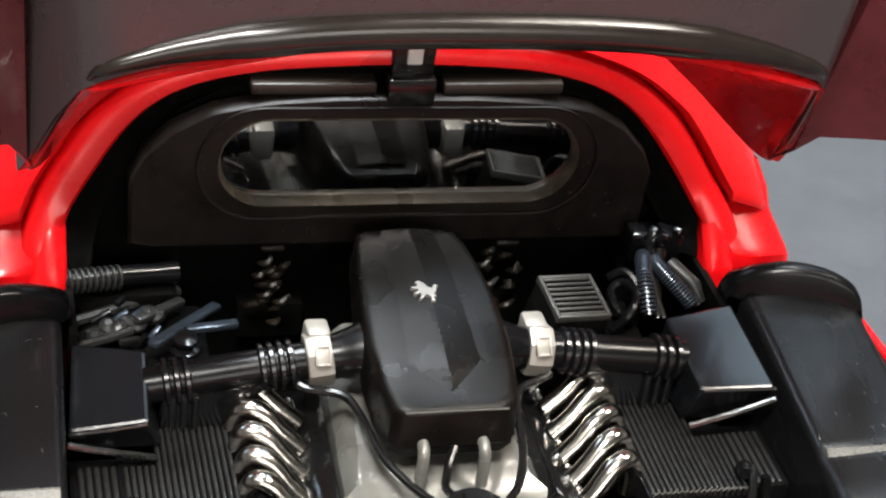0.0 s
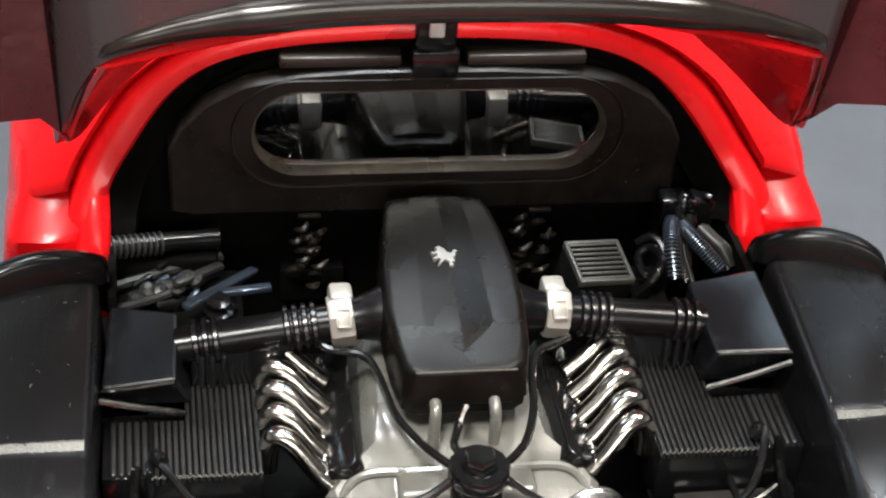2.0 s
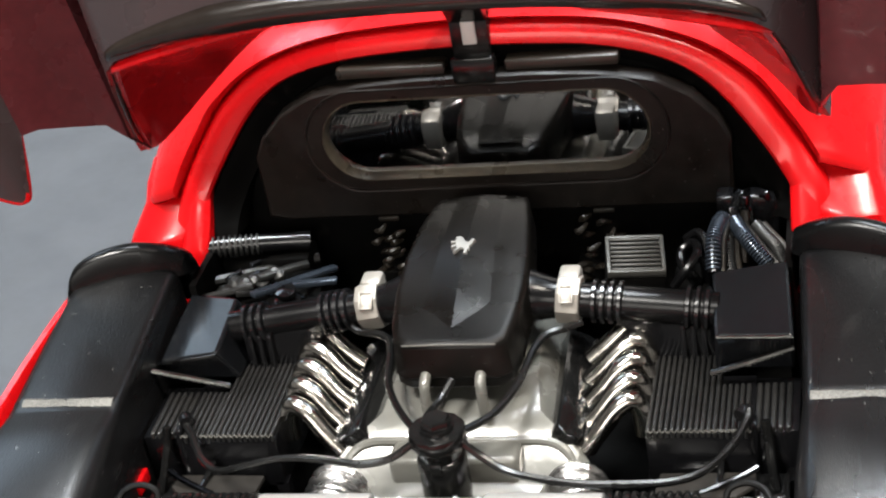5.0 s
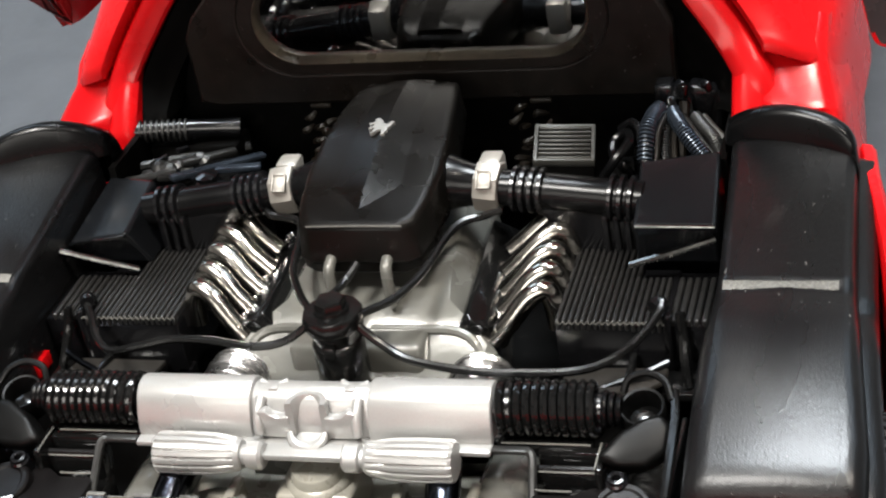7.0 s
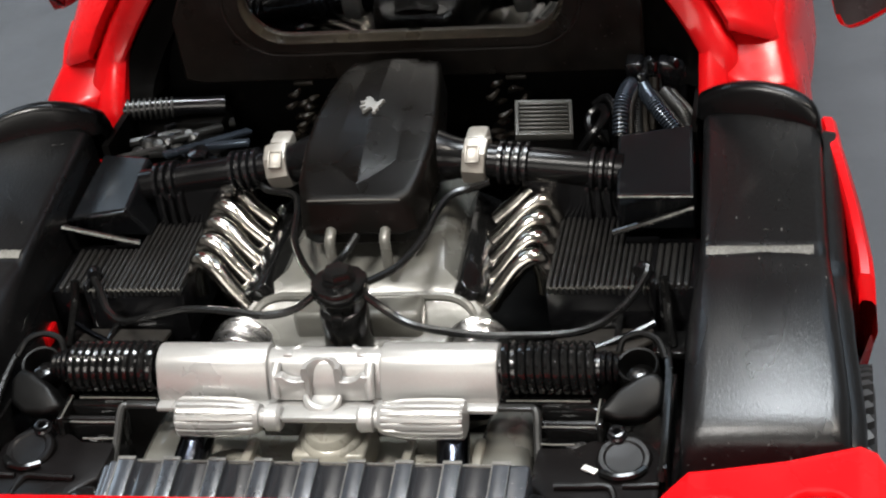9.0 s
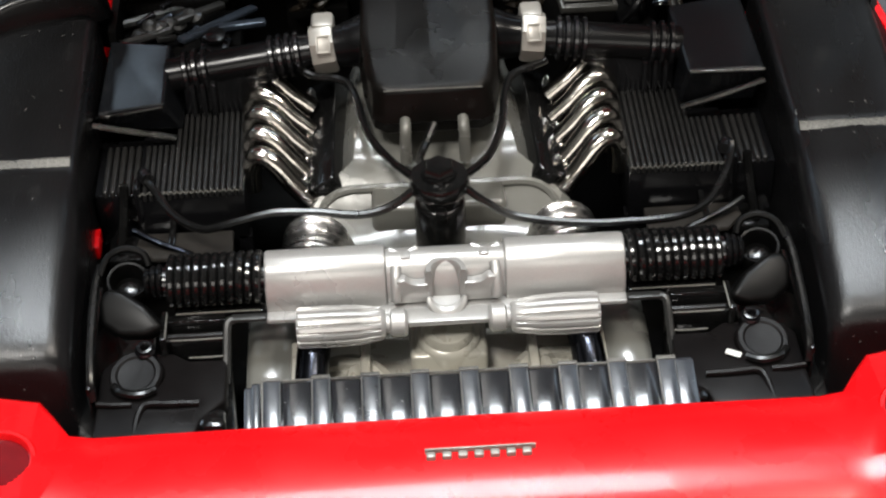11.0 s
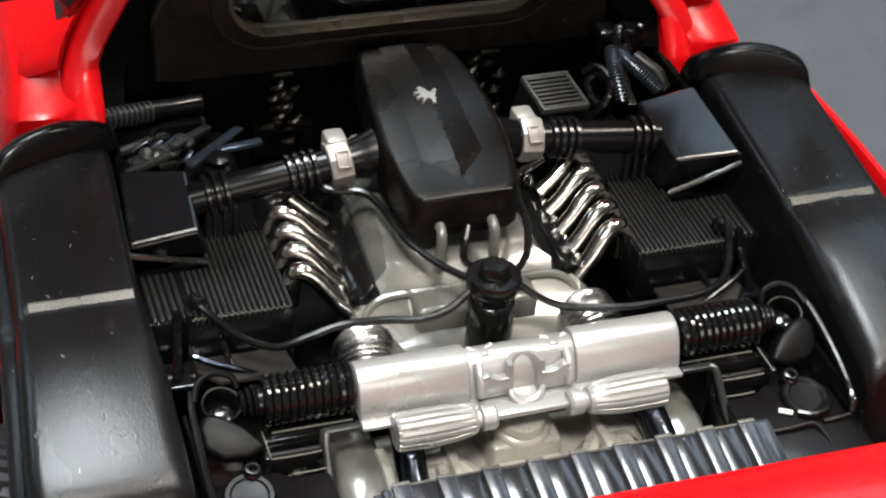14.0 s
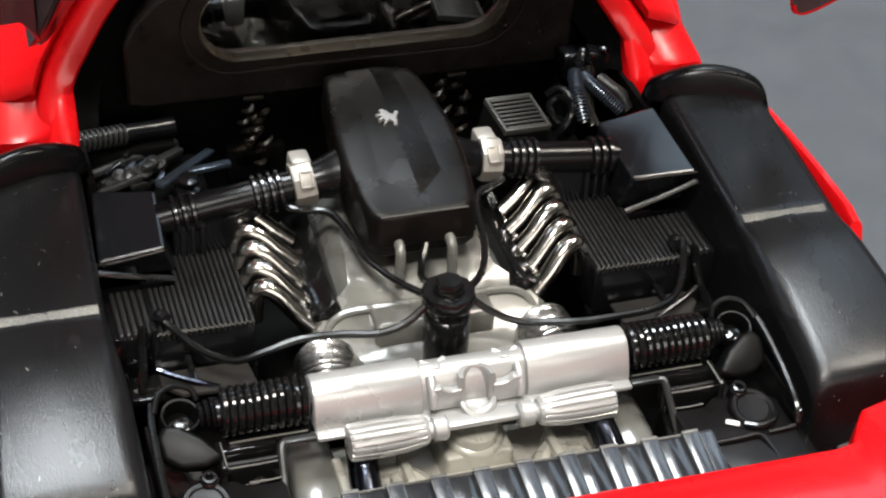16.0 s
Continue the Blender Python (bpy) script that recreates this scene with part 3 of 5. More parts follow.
def panel_with_hole():
    """Panel face with the oval cut through it, and its edges."""
    n = 96
    hole = []
    ring = []
    poly = [Vector((x, z)) for x, z in PANEL]
    for k in range(n):
        a = TAU * k / n
        d = Vector((math.cos(a) * 2.2, math.sin(a)))
        best = None
        for i in range(len(poly)):
            p, q = poly[i], poly[(i + 1) % len(poly)]
            o = Vector((0, 56.4))
            e = q - p
            det = d.x * -e.y + d.y * e.x
            if abs(det) < 1e-9:
                continue
            r = p - o
            t = (r.x * -e.y + r.y * e.x) / det
            s = (d.x * r.y - d.y * r.x) / det
            if t > 0 and -1e-6 <= s <= 1 + 1e-6 and (best is None or t < best):
                best = t
        ring.append(o + d * best)
        hw, hh = 18.9, 5.0
        lo, hi = 0.0, best
        for _ in range(40):
            mid = (lo + hi) / 2
            p = d * mid
            ax = max(abs(p.x) - (hw - hh), 0)
            inside = ax * ax + p.y * p.y < hh * hh
            lo, hi = (mid, hi) if inside else (lo, mid)
        hole.append(o + d * lo)
    bm = bmesh.new()
    rows = [[V(p.x, 21.4, p.y) for p in ring], [V(p.x, 19.3, p.y) for p in ring], [V(p.x * 0.988, 19.0, 56.4 + (p.y - 56.4) * 0.97) for p in ring], [V(p.x, 19.0, p.y) for p in hole], [V(p.x, 21.4, p.y) for p in hole]]
    grid_faces(bm, rows, close_v=True)
    return tidy(bm)


panel = part("bulkhead_panel", panel_with_hole(), brown_black, car, "dark brown-black bulkhead panel with an oval window")


def oval_ring(hw, hh, prof):
    rows = []
    n = 16
    for (x, z), (x2, z2) in zip(oval(hw, hh, n), oval(hw - 1, hh - 1, n)):
        out = V(x - x2, 0, z - z2).normalized()
        rows.append([V(x, 19, z) + out * a + V(0, b, 0) for a, b in prof])
    bm = bmesh.new()
    grid_faces(bm, rows, close_u=True, close_v=True)
    return tidy(bm)


part("window_frame", oval_ring(18.6, 4.9, [(-0.3, 1.9), (-0.25, 1.1), (0.05, 0.0), (0.12, -0.12), (0.2, -0.12), (0.26, 0.0), (0.3, 0.3)]), window_trim, panel, "thin polished frame of the rear window")
part("moulding", oval_ring(20.6, 6.2, [(0.0, 0.1), (0.1, -0.25), (0.3, -0.3), (0.4, 0.1)]), brown_black, panel, "brown-black moulding round the window")
pane = part("window_pane", prism([(x, z) for x, z in oval(18.5, 4.8)], 0, 0.5, m=Matrix.Translation((0, 20.6, 56.4)) @ Matrix.Rotation(radians(92), 4, "X") @ Matrix.Translation((0, -56.4, 0))), clear_glass, panel, "clear plastic rear window")
pane.visible_shadow = False
# cabin behind the window
part("cabin", join(box(-28, 28, 24.6, 60, 28, 30), box(-30, -28, 24.6, 60, 28, 50), box(28, 30, 24.6, 60, 28, 50)), bay_black, car, "dark cabin interior")
for sx in (-1, 1):
    part("seat", prism([(sx * 12 - 7, 30), (sx * 12 + 7, 30), (sx * 12 + 7, 52), (sx * 12 + 4, 60), (sx * 12 - 4, 60), (sx * 12 - 7, 52)], 0, 5, 1.2, m=Matrix.Translation((0, 40, 0)) @ Matrix.Rotation(radians(90), 4, "X")), tan_trim, car, "tan seat back inside the cabin")

# pale panel added to imitate the bright patch reflected in the rear window
part("reflection_panel", prism([(-5.5, 30), (5.5, 30), (5.0, 60.5), (-5.0, 60.5)], 0, 4, 1.0, m=Matrix.Translation((0, 34, 0)) @ Matrix.Rotation(radians(90), 4, "X")), tan_trim, car, "pale panel added for the patch mirrored in the rear window")
# unseen pale dashboard, added to brighten the view through the rear window
part("dashboard", join(box(-27, 27, 66, 74, 36, 52, 2), box(-20, -8, 63, 67, 48, 53, 1.5), box(6, 12, 63, 67, 50, 54, 1.2)), tan_trim, car, "pale dashboard added as a bright backdrop to the rear window")

# ledges and the central hinge arm of the lid
for sx in (-1, 1):
    part("ledge", box(min(sx * 3.4, sx * 16), max(sx * 3.4, sx * 16), 19.6, 22.5, 63.9, 65.2, 0.3), window_trim_dark, car, "brownish ledge above the window")

# raised lid, seen from its black inner side
EDGE = [(-37.5, 13.3, 59.8), (-36.6, 10.0, 63.5), (-34.8, 4.8, 70.8), (-33.2, 1.2, 75.6), (-31.8, 0.0, 77.4), (-27.0, 0.2, 78.8), (-22.0, 0.2, 79.8), (-18, 0.0, 80.4), (-14, 0.0, 80.8), (-8, 0.0, 81.1), (0, 0.0, 81.2)]
EDGE = EDGE + [(-x, y, z) for x, y, z in EDGE[-2::-1]]


def lid_shell():
    rows = []
    for k in range(9):
        t = k / 8
        rows.append([V(x * (1 + 0.12 * t), y - 3 * t, z + 60 * t) for x, y, z in EDGE])
    bm = bmesh.new()
    grid_faces(bm, rows)
    tidy(bm)
    bmesh.ops.solidify(bm, geom=bm.faces[:], thickness=0.9)
    return bm


lid = part("rear_lid", lid_shell(), lid_black, car, "raised rear lid with satin black lining and red outer skin", 60)


FRONT = [(37.3, 13.0, 59.8), (36.0, 14.2, 60.6), (34.2, 16.2, 62.0), (31.4, 17.8, 64.5), (28.0, 17.8, 67.6), (25.6, 18.0, 69.6), (22.5, 18.2, 71.8), (17.5, 18.0, 73.5)]


def corner_skin(sx):
    """Red corner of the lid between its front edge and the rolled lip of the lining."""
    lip = smooth_path([(37.3, 12.6, 60.6), (35.0, 5.4, 70.0), (32.0, 0.2, 77.2), (27.0, 0.3, 78.7), (22.0, 0.3, 79.7), (17.6, 0.2, 80.4)], 6)
    front = smooth_path(FRONT, 6)
    rows = []
    for k in range(25):
        t = k / 24
        a, b = front[int(t * (len(front) - 1))], lip[int(t * (len(lip) - 1))]
        rows.append([V((a.lerp(b, s)).x * sx, a.lerp(b, s).y + 1.1 * math.sin(math.pi * s), a.lerp(b, s).z + 0.5 * math.sin(math.pi * s)) for s in (0.0, 0.06, 0.2, 0.4, 0.6, 0.8, 1.0)])
    bm = bmesh.new()
    grid_faces(bm, rows)
    tidy(bm)
    bmesh.ops.solidify(bm, geom=bm.faces[:], thickness=0.5)
    return bm


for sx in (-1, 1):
    part("corner_skin", corner_skin(sx), lid_red_dark, lid, "red inner corner of the lid with shade put into its colour", 60)
    part("red_lip", tube([(sx * x, y - 0.2, z - 0.2) for x, y, z in ((33.6, 1.6, 75.4), (32.0, 0.2, 76.6), (27.0, 0.0, 78.0), (22.0, 0.0, 79.0), (16.0, 0.0, 79.9))], lambda t: 0.25 + 0.3 * math.sin(math.pi * t), 8), red_paint, lid, "bright red lip under the lining")
part("lid_lip", tube([(x, y - 0.8, z + 1.1) for x, y, z in EDGE], lambda t: 0.3 + 1.4 * min(1.0, max(0.0, (min(t, 1 - t) - 0.16) / 0.16)), 12), lid_lip_brown, lid, "rolled black edge of the lid")


def lid_flank(cols):
    rows = []
    for x, y, z in cols:
        rows.append([V(x + 0.03 * (h - z), y - 0.25 * (h - z), h) for h in (z, z + 0.5, max(z + 1.0, 70.0), 78.0, 90.0, 105.0)])
    bm = bmesh.new()
    grid_faces(bm, rows)
    tidy(bm)
    bmesh.ops.solidify(bm, geom=bm.faces[:], thickness=0.7)
    return bm


both("lid_flank", lambda: lid_flank([(37.5, 13.2, 59.9), (38.2, 9.9, 63.4), (39.6, 8.8, 65.8), (42.5, 6.8, 66.8), (45.6, 5.0, 67.6), (47.3, 4.1, 67.4)]), lid_red, lid, "inner flank of the raised lid, dark lining tinted with reflected red", 50)
EDGE_COLS = [(47.5, 4.1, 67.4), (48.7, 4.6, 60.2), (49.6, 4.6, 58.8), (51.0, 4.0, 59.4), (53.0, 3.2, 61.0), (55.4, 2.2, 63.0)]
edges = both("lid_edge", lambda: lid_flank(EDGE_COLS), lid_black, lid, "black-lined outer edge of the raised lid", 50)
for sx, edge in ((1, edges[0]), (-1, edges[1])):
    part("red_rim", tube([(sx * x, y - 0.25, z) for x, y, z in EDGE_COLS], 0.5, 8), red_paint, edge, "red painted rim")
hinge = part("hinge_arm", join(box(-2.5, 2.5, 18.9, 22.0, 62.8, 66.0, 0.4), box(-2.2, 2.2, 19.6, 22.4, 65.0, 71.5, 0.4), prism([(21.5, 70.0), (19.6, 70.0), (13.0, 78.0), (0.5, 83.5), (0.5, 86), (14.5, 80.0)], -2.2, 2.2, 0.3, m=Matrix(((0, 0, 1, 0), (1, 0, 0, 0), (0, 1, 0, 0), (0, 0, 0, 1))))), black_satin, lid, "black hinge arm of the lid")
part("hinge_pad", box(-0.8, 0.8, 19.35, 19.8, 67.4, 70.2, 0.2), pale_grey, hinge, "pale grey pad")

# ---- the engine ----
engine = thing("engine", (0, -5, 24), "grey model engine with a black airbox and chrome exhaust pipes", "engine")


def block():
    bm = bmesh.new()
    rows = []
    for y, w, zt, ws in ((12, 6.5, 41.5, 8), (2, 7.6, 41.3, 10), (-6, 8.2, 40.6, 11), (-10, 8.8, 39.6, 12), (-12.2, 11.6, 38.0, 13), (-13.6, 13.0, 36.8, 14), (-15.2, 12.6, 35.8, 14), (-16.4, 9.6, 35.2, 12), (-18, 8.8, 34.6, 9.4), (-24, 8.6, 33.6, 9.2), (-25.4, 8.2, 31, 9)):
        rows.append([V(-ws, y, 24), V(-ws, y, zt - 5), V(-w - 0.5, y, zt - 1.0), V(-w + 0.4, y, zt - 0.1), V(-w * 0.5, y, zt + 0.15), V(0, y, zt + 0.1), V(w * 0.5, y, zt + 0.15), V(w - 0.4, y, zt - 0.1), V(w + 0.5, y, zt - 1.0), V(ws, y, zt - 5), V(ws, y, 24)])
    vs = grid_faces(bm, rows)
    bm.faces.new(vs[0])
    bm.faces.new(vs[-1])
    return tidy(bm)


blk = part("engine_block", block(), cast_grey, engine, "grey cast engine block", 30)
for sx in (-1, 1):
    part("rib", tube([(sx * 1.0, -12.9, 37.95), (sx * 5, -12.9, 37.95), (sx * 9.0, -12.7, 37.75), (sx * 11.0, -13.2, 37.1), (sx * 12.2, -14.3, 35.7)], 0.5, 8), cast_grey, blk)
    part("vacuum_stub", tube([(sx * 2.9, -9.6, 44.4), (sx * 2.9, -10.8, 44.0), (sx * 2.95, -11.3, 43.2), (sx * 3.0, -11.5, 40.0)], 0.6, 10), cast_grey, blk, "pale grey stub pipe")
part("front_plate", box(-6.8, 6.8, -16.4, -12.6, 34.4, 38.2, 0.7, 3), cast_grey, blk)
gearbox = part("gearbox", box(-14.6, 14.6, -41, -24, 24, 29.6, 1), gear_grey, engine, "grey cast gearbox casing")
part("cover_plate", box(-3.9, 3.9, -42.0, -32.2, 26, 31.0, 0.5, 3), gear_grey, gearbox)
part("cover_step", box(-3.7, 3.7, -32.6, -26.5, 28, 33.0, 0.5, 3), gear_grey, gearbox)
part("boss", lathe([(3.2, -1.5), (3.2, 0.4), (3.0, 0.7), (2.6, 0.9), (2.5, 1.6), (2.3, 1.9), (0.5, 2.0)], (0, -29.8, 33.0), (0, -0.2, 1), 32), gear_grey, gearbox, "round grey boss")


def bell_panel():
    """Broad curved side wall of the gearbox, sloping down to the rear."""
    rows = []
    for x, lift in ((14.2, -3.0), (14.5, -0.6), (15.2, 0.0), (17.0, 0.25), (18.6, 0.0), (19.4, -0.6), (19.7, -3.0)):
        back = 0.45 * max(0.0, x - 16.0)
        rows.append([V(x, y - back * b, z + lift) for y, z, b in ((-24.0, 25.0, 0), (-24.2, 32.0, 0), (-28.0, 32.4, 0.2), (-31.2, 32.3, 0.4), (-34.0, 31.4, 0.7), (-37.5, 29.4, 1.0), (-41.0, 26.4, 1.0))])
    bm = bmesh.new()
    grid_faces(bm, rows)
    return tidy(bm)


both("bell_panel", bell_panel, cast_grey, engine, "broad curved grey wall of the gearbox", 60)
for sx in (-1, 1):
    part("gear_housing", join(lathe([(5.2, -4), (5.6, -3.4), (5.6, 0), (5.0, 0.7), (4.2, 0.7), (3.9, 0.1), (1.0, 0.1)], (sx * 10.4, -35.6, 29.8), (sx * 0.2, -0.35, 0.9), 32), box(sx * 8 - 0.5, sx * 8 + 0.5, -40.5, -30, 30, 33.2, 0.3), box(sx * 14.6 - 0.5, sx * 14.6 + 0.5, -40.5, -29, 30, 32.6, 0.3)), gear_grey, engine, "round grey gear housing")
    for q in (9.0, 12.4):
        part("housing_rib", tube([(sx * (q - 1.0), -40.6, 29.5), (sx * q, -38.0, 31.2), (sx * (q + 0.3), -35.4, 31.8), (sx * q, -32.6, 31.6), (sx * (q - 0.8), -30.2, 30.6)], 0.75, 8), gear_grey, engine, "curved rib of the casing")

# airbox
def airbox():
    out = [(-10.0, 4.6, 48.0), (-9.2, 5.9, 48.15), (-6.5, 6.6, 48.6), (-2, 7.0, 49.5), (3, 6.8, 50.6), (8, 6.2, 51.2), (12, 5.6, 51.3), (14.6, 5.0, 51.0), (15.6, 3.8, 50.6)]
    rows = []
    def ring(grow, dz, back=0.0):
        r = []
        for y, w, z in out:
            r.append(V(w + grow, y + (grow if y > 14 else -grow - back if y < -9.1 else 0), z - dz))
        for y, w, z in out[::-1]:
            r.append(V(-w - grow, y + (grow if y > 14 else -grow - back if y < -9.1 else 0), z - dz))
        return r
    bm = bmesh.new()
    vs = grid_faces(bm, [ring(-0.9, -0.12), ring(-0.4, 0.0), ring(-0.1, 0.25), ring(0.05, 0.7), ring(0.24, 3.7), ring(0.3, 3.95), ring(0.12, 4.15), ring(0.1, 5.2), ring(-0.2, 5.5), ring(-0.7, 5.8)], close_v=True)
    top, n = vs[0], len(out)
    for i in range(n - 1):
        bm.faces.new((top[i], top[i + 1], top[2 * n - 2 - i], top[2 * n - 1 - i]))
    bm.faces.new(vs[-1])
    return tidy(bm)


air = part("airbox", airbox(), black_cover, engine, "satin black engine airbox cover", 40)


def chevron():
    """A low roof-shaped arrow: a ridge from the front edge to the tip, its flanks meeting the cover along a V."""
    bm = bmesh.new()
    ty = [-10.0, -9.2, -6.5, -2, 3, 8, 12, 14.6, 15.6]
    tz = [48.0, 48.15, 48.6, 49.5, 50.6, 51.2, 51.3, 51.0, 50.6]
    rows = []
    for y in (14.5, 13.6, 12, 10, 8, 5.5, 3, 0.5, -2, -4.4, -5.6, -6.7, -7.8):
        z = float(np.interp(y, ty, tz)) + 0.125
        w = min(2.6 + (14.5 - y) * 0.045, 0.04 + (y + 7.8) * 1.02)
        h = 0.58 * min(1.0, w / 3.0, (15.0 - y) / 1.2)
        rows.append([V(-w, y, z - 0.25), V(-w, y, z), V(-w * 0.5, y, z + h * 0.5), V(0, y, z + h), V(w * 0.5, y, z + h * 0.5), V(w, y, z), V(w, y, z - 0.25)])
    grid_faces(bm, rows)
    return tidy(bm)


part("chevron", chevron(), black_cover, air, "raised black arrow moulding", 12)
part("worn_edge", tube([(-4.9, -10.05, 47.9), (-3, -10.1, 47.95), (0, -10.1, 47.97), (3, -10.1, 47.95), (4.9, -10.05, 47.9)], 0.1, 6), worn_edge, air, "worn pale rear edge")


def emblem():
    """A plain silver shape the size of the badge."""
    o = [(-1.2, 0.55), (-0.85, 0.5), (-0.55, 0.75), (-0.75, 1.05), (-0.35, 1.2), (0.05, 0.85), (0.25, 0.45), (0.6, 0.3), (0.9, 0.75), (1.25, 0.6), (1.05, 0.45), (0.95, 0.0), (0.7, -0.25), (0.85, -0.6), (0.55, -0.75), (0.7, -1.1), (0.3, -1.15), (0.35, -0.7), (0.1, -0.4), (-0.15, -0.45), (-0.45, -0.85), (-0.75, -0.95), (-0.4, -0.45), (-0.55, -0.15), (-0.85, -0.35), (-1.1, -0.2), (-0.6, 0.1), (-0.65, 0.35), (-1.05, 0.3)]
    return prism([(x * 1.12 - 0.45, y * 1.2 + 3.6) for x, y in o], 0, 0.5, 0.03, m=Matrix.Translation((0, 0, 51.12)) @ Matrix.Translation((0, 3.6, 0)) @ Matrix.Rotation(radians(8), 4, "X") @ Matrix.Translation((0, -3.6, 0)))


part("emblem", emblem(), emblem_paint, air, "small silver emblem shape")

# intake hoses to both sides
def ring_at(p, d, r, w, seg=20):
    return lathe([(r - 0.45, -w), (r, -w * 0.5), (r, w * 0.5), (r - 0.45, w)], p, d, seg)


for sx in (-1, 1):
    a, b = V(sx * 6.5, 1.2, 46.3), (V(26.4, 0.2, 44.6) if sx > 0 else V(-27.2, 0.9, 43.5))
    d = (b - a).normalized()
    hose = part("intake_hose", tube([a, a + (b - a) * 0.5, b], 1.85, 20), hose_black, engine, "glossy black ribbed intake hose")
    for s in (13.6, 14.5, 15.4, 16.3, 23.4, 24.4, 25.4):
        p = a + d * ((s - 6.5) * 1.0)
        part("hose_rib", ring_at(p, d, 2.35, 0.36), black_gloss, hose)
    q = [(15.5, 45.0), (16.6, 43.4), (18.4, 41.8), (19.2, 39.6), (19.3, 38.6), (25.8, 38.6), (25.8, 45.0)]
    el = prism([(x, z) for x, z in q], 0, 3.2, 0.4, m=Matrix.Translation((0, 2.5, -0.6)) @ Matrix.Rotation(radians(90), 4, "X"))
    part("elbow", el if sx > 0 else mirrored(el), black_gloss, hose, "black funnel below the hose")
    for s in (22.6, 23.7, 24.8):
        part("elbow_rib", box(sx * s - 0.3, sx * s + 0.3, -1.35, -0.4, 38.8, 43.6, 0.18), black_gloss, hose)
    part("funnel", lathe([(3.0, -1.2), (2.9, 0.2), (2.5, 1.4), (2.2, 2.6), (2.1, 3.6)], a, d, 22), hose_black, hose, "flared black mouth of the hose")
    c = a + d * 4.4
    bm = lathe([(2.2, -1.25), (2.55, -1.2), (2.65, -0.9), (2.65, 0.9), (2.55, 1.2), (2.2, 1.25)], c, d, 8)
    cl = part("hose_clamp", bm, clamp_metal, hose, "silver eight-sided hose clamp", 30)
    part("clamp_plate", box(-0.75, 0.75, -0.95, 0.95, -0.25, 0.25, 0.12, m=Matrix.Translation(c + V(0, -1.9, 1.75)) @ Matrix.Rotation(radians(45), 4, "X")), clamp_metal, cl)
    lip = Matrix.Translation(c + V(0, -1.9, 1.75)) @ Matrix.Rotation(radians(45), 4, "X")
    part("plate_rim", join(*[box(*q, 0.2, 0.42, 0.06, m=lip) for q in ((-0.78, -0.55, -0.98, 0.98), (0.55, 0.78, -0.98, 0.98), (-0.55, 0.55, -0.98, -0.75), (-0.55, 0.55, 0.75, 0.98))]), clamp_metal, cl)
    part("clamp_foot", box(c.x - 1.2, c.x + 1.2, 1.5, 4.2, 44.2, 48.4, 0.5), clamp_metal, cl)

# valve covers and exhaust pipes
for sx in (-1, 1):
    m = Matrix.Translation((sx * 11.3, -4.6, 38.9)) @ Matrix.Rotation(radians(sx * 2), 4, "Z") @ Matrix.Rotation(radians(4), 4, "X") @ Matrix.Rotation(radians(sx * 30), 4, "Y")
    cover = [(-1.5, -7.6), (-0.7, -8.4), (0.9, -8.4), (1.5, -7.6), (1.5, 8.4), (-1.5, 8.4)]
    vc = part("valve_cover", prism([(x, y) for x, y in (cover if sx > 0 else [(-a, b) for a, b in cover[::-1]])], -2.6, 0.4, 0.3, m=m), wet_black, engine, "glossy black slanted valve cover")
    links = [box(sx * 1.95 - 0.35, sx * 1.95 + 0.3, -8.2 + k * 0.62, -7.8 + k * 0.62, -0.9, 0.5 + 0.15 * (k % 2), 0.12, 1, m=m) for k in range(27)]
    tagged(part("stud_strip", join(*links), chrome, vc, "strip of small chrome studs"), kind="stuff")
    man = part("exhaust_manifold", box(sx * 2.9 - 0.7, sx * 2.9 + 0.7, -8.0, 8.2, -1.6, -0.2, 0.3, m=m), dark_chrome, engine, "polished chrome exhaust manifold")
    for k in range(5):
        y = -11.2 + k * 2.95
        z = 0.24 * (y + 11.2)
        part("pipe", tube([(sx * (12.9 - 0.1 * k), y - 0.9, 36.2 + z), (sx * 14.6, y - 0.3, 38.0 + z * 0.9), (sx * 16.4, y + 0.7, 40.0 + z * 0.7), (sx * 17.9, y + 1.3, 40.6 + z * 0.55), (sx * 18.7, y + 1.4, 39.4 + z * 0.5), (sx * 18.9, y + 1.4, 36.5)], 1.06, 14), chrome, man, "bent chrome pipe")
    col = part("collector", tube([(sx * 12.4, -14.8, 33.8), (sx * 12.6, -17.2, 34.0), (sx * 12.9, -19.8, 33.2), (sx * 13.4, -23.0, 31)], lambda t: (3.25 + 0.2 * math.cos(t * 105)) * min(1.0, 0.2 + 2.0 * math.sqrt(t)), 26, 20), bright_chrome, engine, "ribbed chrome exhaust collector", 80)
    part("tail_pipe", tube([(sx * 12.2, -29, 36), (sx * 12.8, -33, 34.8), (sx * 13.2, -37, 33.0), (sx * 13.4, -42, 30)], 1.6, 16), blue_chrome, engine, "dark polished exhaust pipe")

# canister with its cables
can = part("canister", lathe([(2.3, 33), (2.4, 36.2), (2.5, 36.6), (2.5, 41.0), (2.35, 41.3), (2.15, 41.4), (2.15, 42.0), (2.4, 42.1), (2.4, 42.7), (2.2, 42.8)], (0, -19.3, 0), seg=32), can_black, engine, "satin black round canister with a capped top")
part("cap", lathe([(2.2, 42.7), (2.85, 42.9), (2.95, 43.1), (2.95, 44.1), (2.8, 44.4), (1.75, 44.45), (1.7, 44.8)], (0, -19.3, 0), seg=12), can_black, can, "flat faceted cap")
part("cap_nut", lathe([(1.55, 44.5), (1.55, 45.5), (1.35, 45.75), (0.3, 45.8)], (0, -19.3, 0), seg=6), can_black, can)
